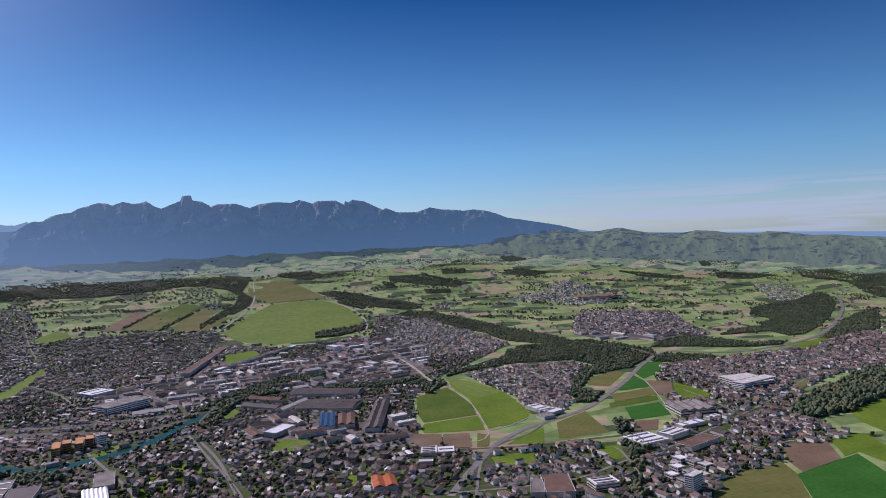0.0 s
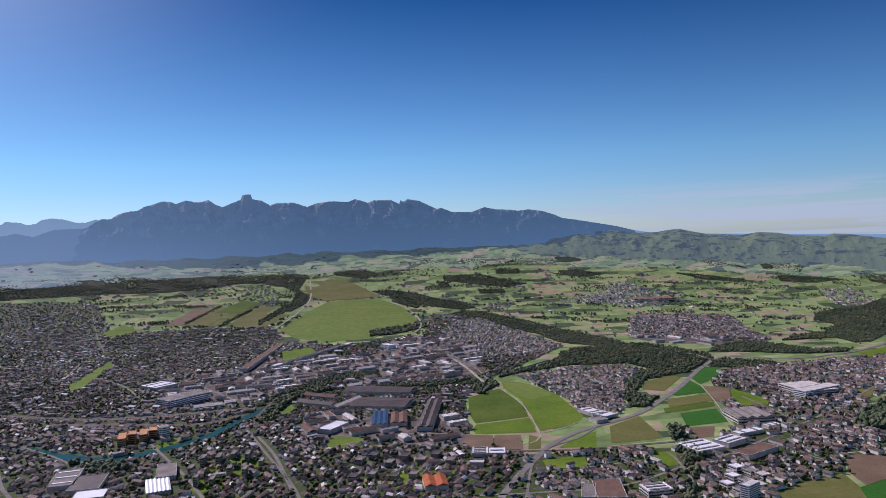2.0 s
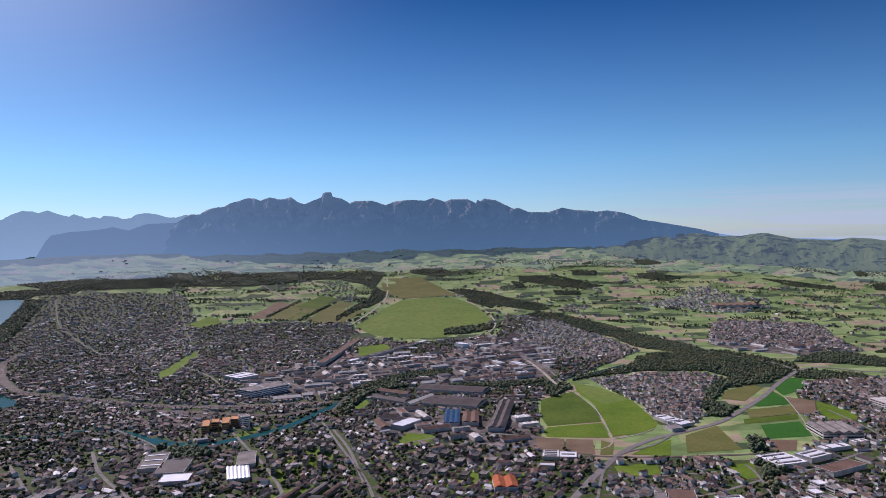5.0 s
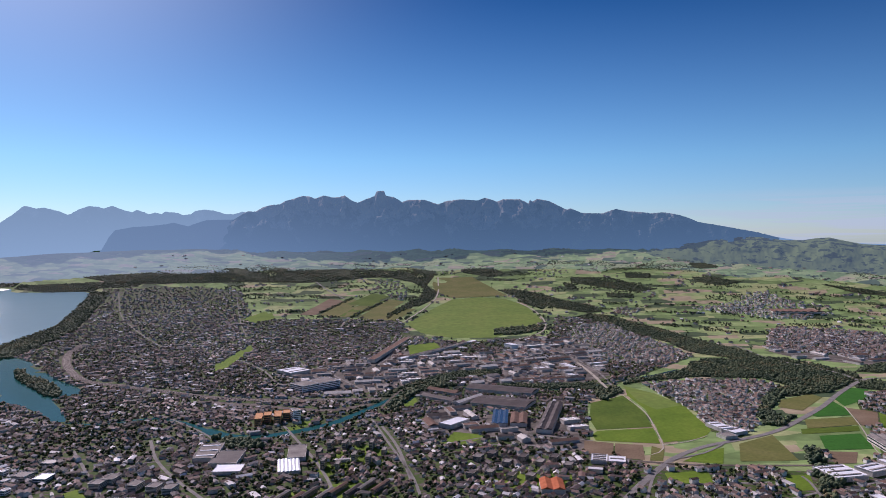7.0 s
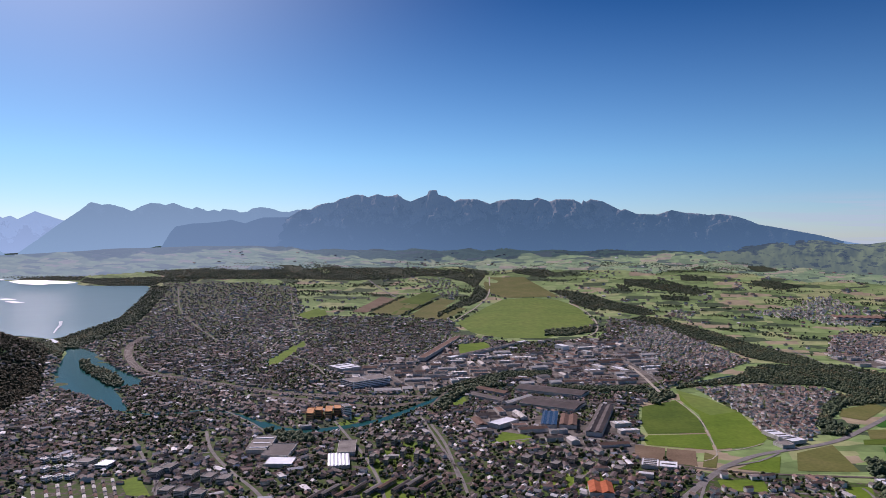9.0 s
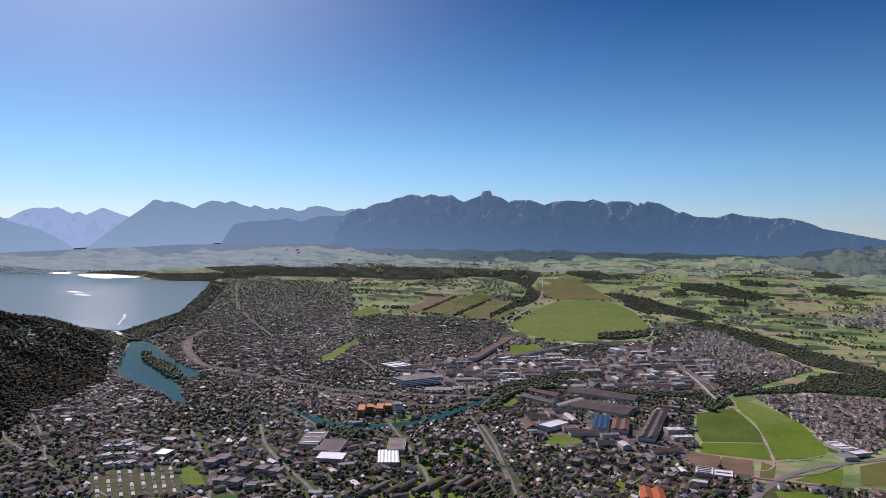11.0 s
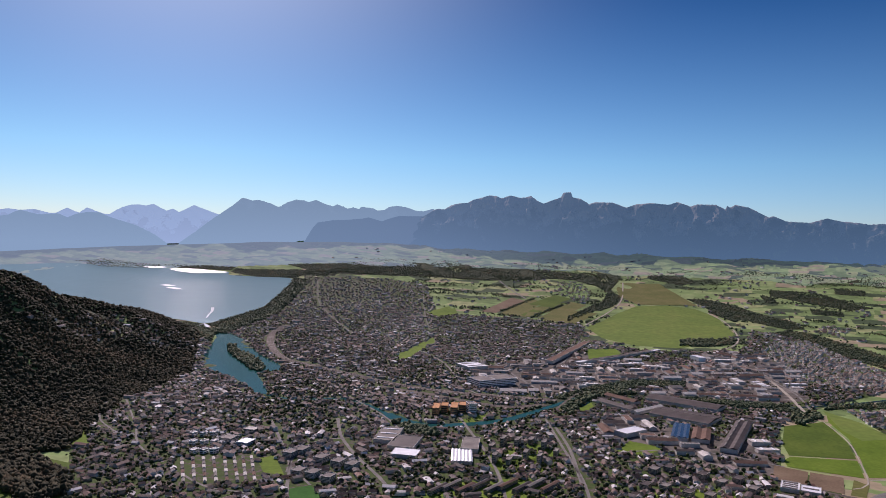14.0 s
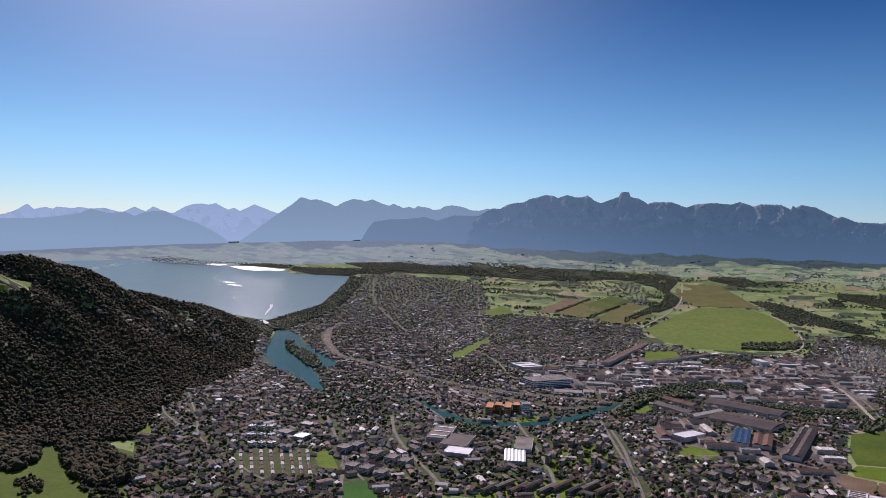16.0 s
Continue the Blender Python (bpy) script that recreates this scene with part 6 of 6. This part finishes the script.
TILES = [roof_tile("brown_tiles", (0.12, 0.072, 0.052)), roof_tile("dark_tiles", (0.07, 0.058, 0.052)), roof_tile("red_tiles", (0.22, 0.095, 0.052)), roof_tile("grey_tiles", (0.11, 0.102, 0.096))]
DOOR = material("door_wood", [(0.0, (0.12, 0.08, 0.05)), (1.0, (0.18, 0.12, 0.08))])


def gable_house(w, l, h, rh, paint, tile, storeys, label, chimney=True, balcony=False, name="house"):
    ob = new(name)
    bm = bmesh.new()
    lo = [bm.verts.new(p) for p in ((-w / 2, -l / 2, -2), (w / 2, -l / 2, -2), (w / 2, l / 2, -2), (-w / 2, l / 2, -2))]
    hi = [bm.verts.new(p) for p in ((-w / 2, -l / 2, h), (w / 2, -l / 2, h), (w / 2, l / 2, h), (-w / 2, l / 2, h))]
    rg = [bm.verts.new(p) for p in ((0, -l / 2, h + rh), (0, l / 2, h + rh))]
    bm.faces.new((lo[0], lo[1], hi[1], rg[0], hi[0]))
    bm.faces.new((lo[1], lo[2], hi[2], hi[1]))
    bm.faces.new((lo[2], lo[3], hi[3], rg[1], hi[2]))
    bm.faces.new((lo[3], lo[0], hi[0], hi[3]))
    part("wall", bm, paint, ob)
    for side in (-1, 1):
        bm = bmesh.new()
        o, t = 0.8, 0.3
        e, k = side * (w / 2 + o), h - rh * o / (w / 2)
        a = [bm.verts.new(p) for p in ((0, -l / 2 - o, h + rh + 0.05), (e, -l / 2 - o, k + 0.05), (e, l / 2 + o, k + 0.05), (0, l / 2 + o, h + rh + 0.05))]
        b = [bm.verts.new(v.co + Vector((0, 0, t))) for v in a]
        bm.faces.new(a if side > 0 else a[::-1])
        bm.faces.new(b[::-1] if side > 0 else b)
        for i in range(4):
            j = (i + 1) % 4
            bm.faces.new((a[i], a[j], b[j], b[i]))
        bmesh.ops.recalc_face_normals(bm, faces=bm.faces[:])
        part("roof", bm, tile, ob)
    if chimney:
        stack = part("chimney", slab(w * 0.14, l * 0.12, h + rh * 0.3, w * 0.14 + 0.9, l * 0.12 + 0.9, h + rh + 1.2), CONCRETE, ob)
        part("chimney_cap", slab(w * 0.14 - 0.1, l * 0.12 - 0.1, h + rh + 1.2, w * 0.14 + 1.0, l * 0.12 + 1.0, h + rh + 1.4), BARK, stack)
    part("door", slab(-0.6, -l / 2 - 0.06, 0, 0.6, -l / 2 + 0.1, 2.1), DOOR, ob)
    for s in range(storeys):
        z0 = h * (s + 0.34) / storeys
        for side in (-1, 1):
            for i in range(2 if l < 18 else 5):
                c = -l / 2 + l * (i + 0.5) / (2 if l < 18 else 5)
                xw = side * w / 2
                part("window", slab(min(xw - 0.06, xw + 0.06), c - 0.8, z0, max(xw - 0.06, xw + 0.06), c + 0.8, z0 + 1.3), GLASS, ob)
        for c in (-w * 0.28, w * 0.28):
            part("window", slab(c - 0.7, -l / 2 - 0.06, z0, c + 0.7, -l / 2 + 0.06, z0 + 1.3), GLASS, ob)
    if balcony:
        part("balcony", slab(-w * 0.3, -l / 2 - 1.6, h * 0.5, w * 0.3, -l / 2 - 0.02, h * 0.5 + 1.1), PAINTS[3], ob)
    return tagged(ob, label, "house", "houses of the near quarters")


KINDS = [
    (6.8, 9.0, 4.6, 2.5, 0, 0, 2, "cream rendered house with brown tiled gable roof", True, True),
    (7.2, 9.6, 4.4, 2.6, 1, 1, 2, "white rendered house with dark tiled gable roof", True, False),
    (6.5, 8.4, 4.4, 2.4, 2, 2, 2, "ochre house with red tiled gable roof", True, True),
    (7.6, 10.4, 5.0, 2.8, 3, 0, 2, "brown timber chalet with brown tiled roof", True, True),
    (7.0, 9.6, 4.6, 2.2, 4, 3, 2, "grey rendered house with grey tiled roof", True, False),
    (8.0, 11.2, 5.2, 2.7, 1, 2, 2, "white rendered house with red tiled roof", True, True),
    (6.0, 7.8, 3.8, 2.2, 0, 1, 1, "small cream cottage with dark tiled roof", True, False),
]
PATTERNS = [gable_house(w, l, h, rh, PAINTS[p], TILES[t], st, lb, ch, ba) for w, l, h, rh, p, t, st, lb, ch, ba in KINDS]
used = [False] * len(KINDS)
for a, b, w, l, h, rh, t, _ in near_houses:
    k = rng.randrange(len(KINDS))
    m = pose(a, b, float(ground_z(a, b)), 0, 0, math.degrees(t))
    if used[k]:
        copy_thing(PATTERNS[k], m)
    else:
        PATTERNS[k].matrix_world, used[k] = m, True


def garden_tree(height, mat, label, seed, slim=1.0):
    """A tree with a tapered trunk, limbs and a crown of leaf clumps with gaps."""
    g = random.Random(seed)
    ob = new("tree")
    bm = bmesh.new()
    bmesh.ops.create_cone(bm, cap_ends=True, segments=7, radius1=height * 0.035, radius2=height * 0.015, depth=height * 0.6, matrix=Matrix.Translation((0, 0, height * 0.3)))
    part("trunk", bm, BARK, ob)
    for i in range(3):
        bm = bmesh.new()
        tilt = Euler((radians(g.uniform(35, 55)), 0, radians(120 * i + g.uniform(-25, 25)))).to_matrix().to_4x4()
        bmesh.ops.create_cone(bm, cap_ends=True, segments=5, radius1=height * 0.014, radius2=height * 0.005, depth=height * 0.35, matrix=Matrix.Translation((0, 0, height * (0.36 + 0.05 * i))) @ tilt @ Matrix.Translation((0, 0, height * 0.17)))
        part("limb", bm, BARK, ob)
    v, f = clump_mesh(g, 16, 0.36 * slim, 1.0, 0.16, True)
    v = v * height
    me = bpy.data.meshes.new("crown")
    me.from_pydata(v.tolist(), [], f.tolist())
    me.materials.append(mat)
    crown = new("crown", me)
    crown.parent = ob
    return tagged(ob, label, "tree", "trees of the near gardens")


TREES = [garden_tree(6.5, LEAF, "small round green garden tree", 1), garden_tree(8, LEAF, "broad green garden tree", 2), garden_tree(10, LEAF, "tall broad green tree", 3), garden_tree(11, WOOD_LEAF, "tall slim dark green tree", 4, 0.6), garden_tree(7.5, LEAF, "loose green garden tree turning yellow", 5)]
used = [False] * len(TREES)
for a, b, s in near_trees:
    k = rng.randrange(len(TREES))
    m = pose(a, b, float(ground_z(a, b)) - 0.1, 0, 0, rng.uniform(0, 360))
    if used[k]:
        copy_thing(TREES[k], m)
    else:
        TREES[k].matrix_world, used[k] = m, True
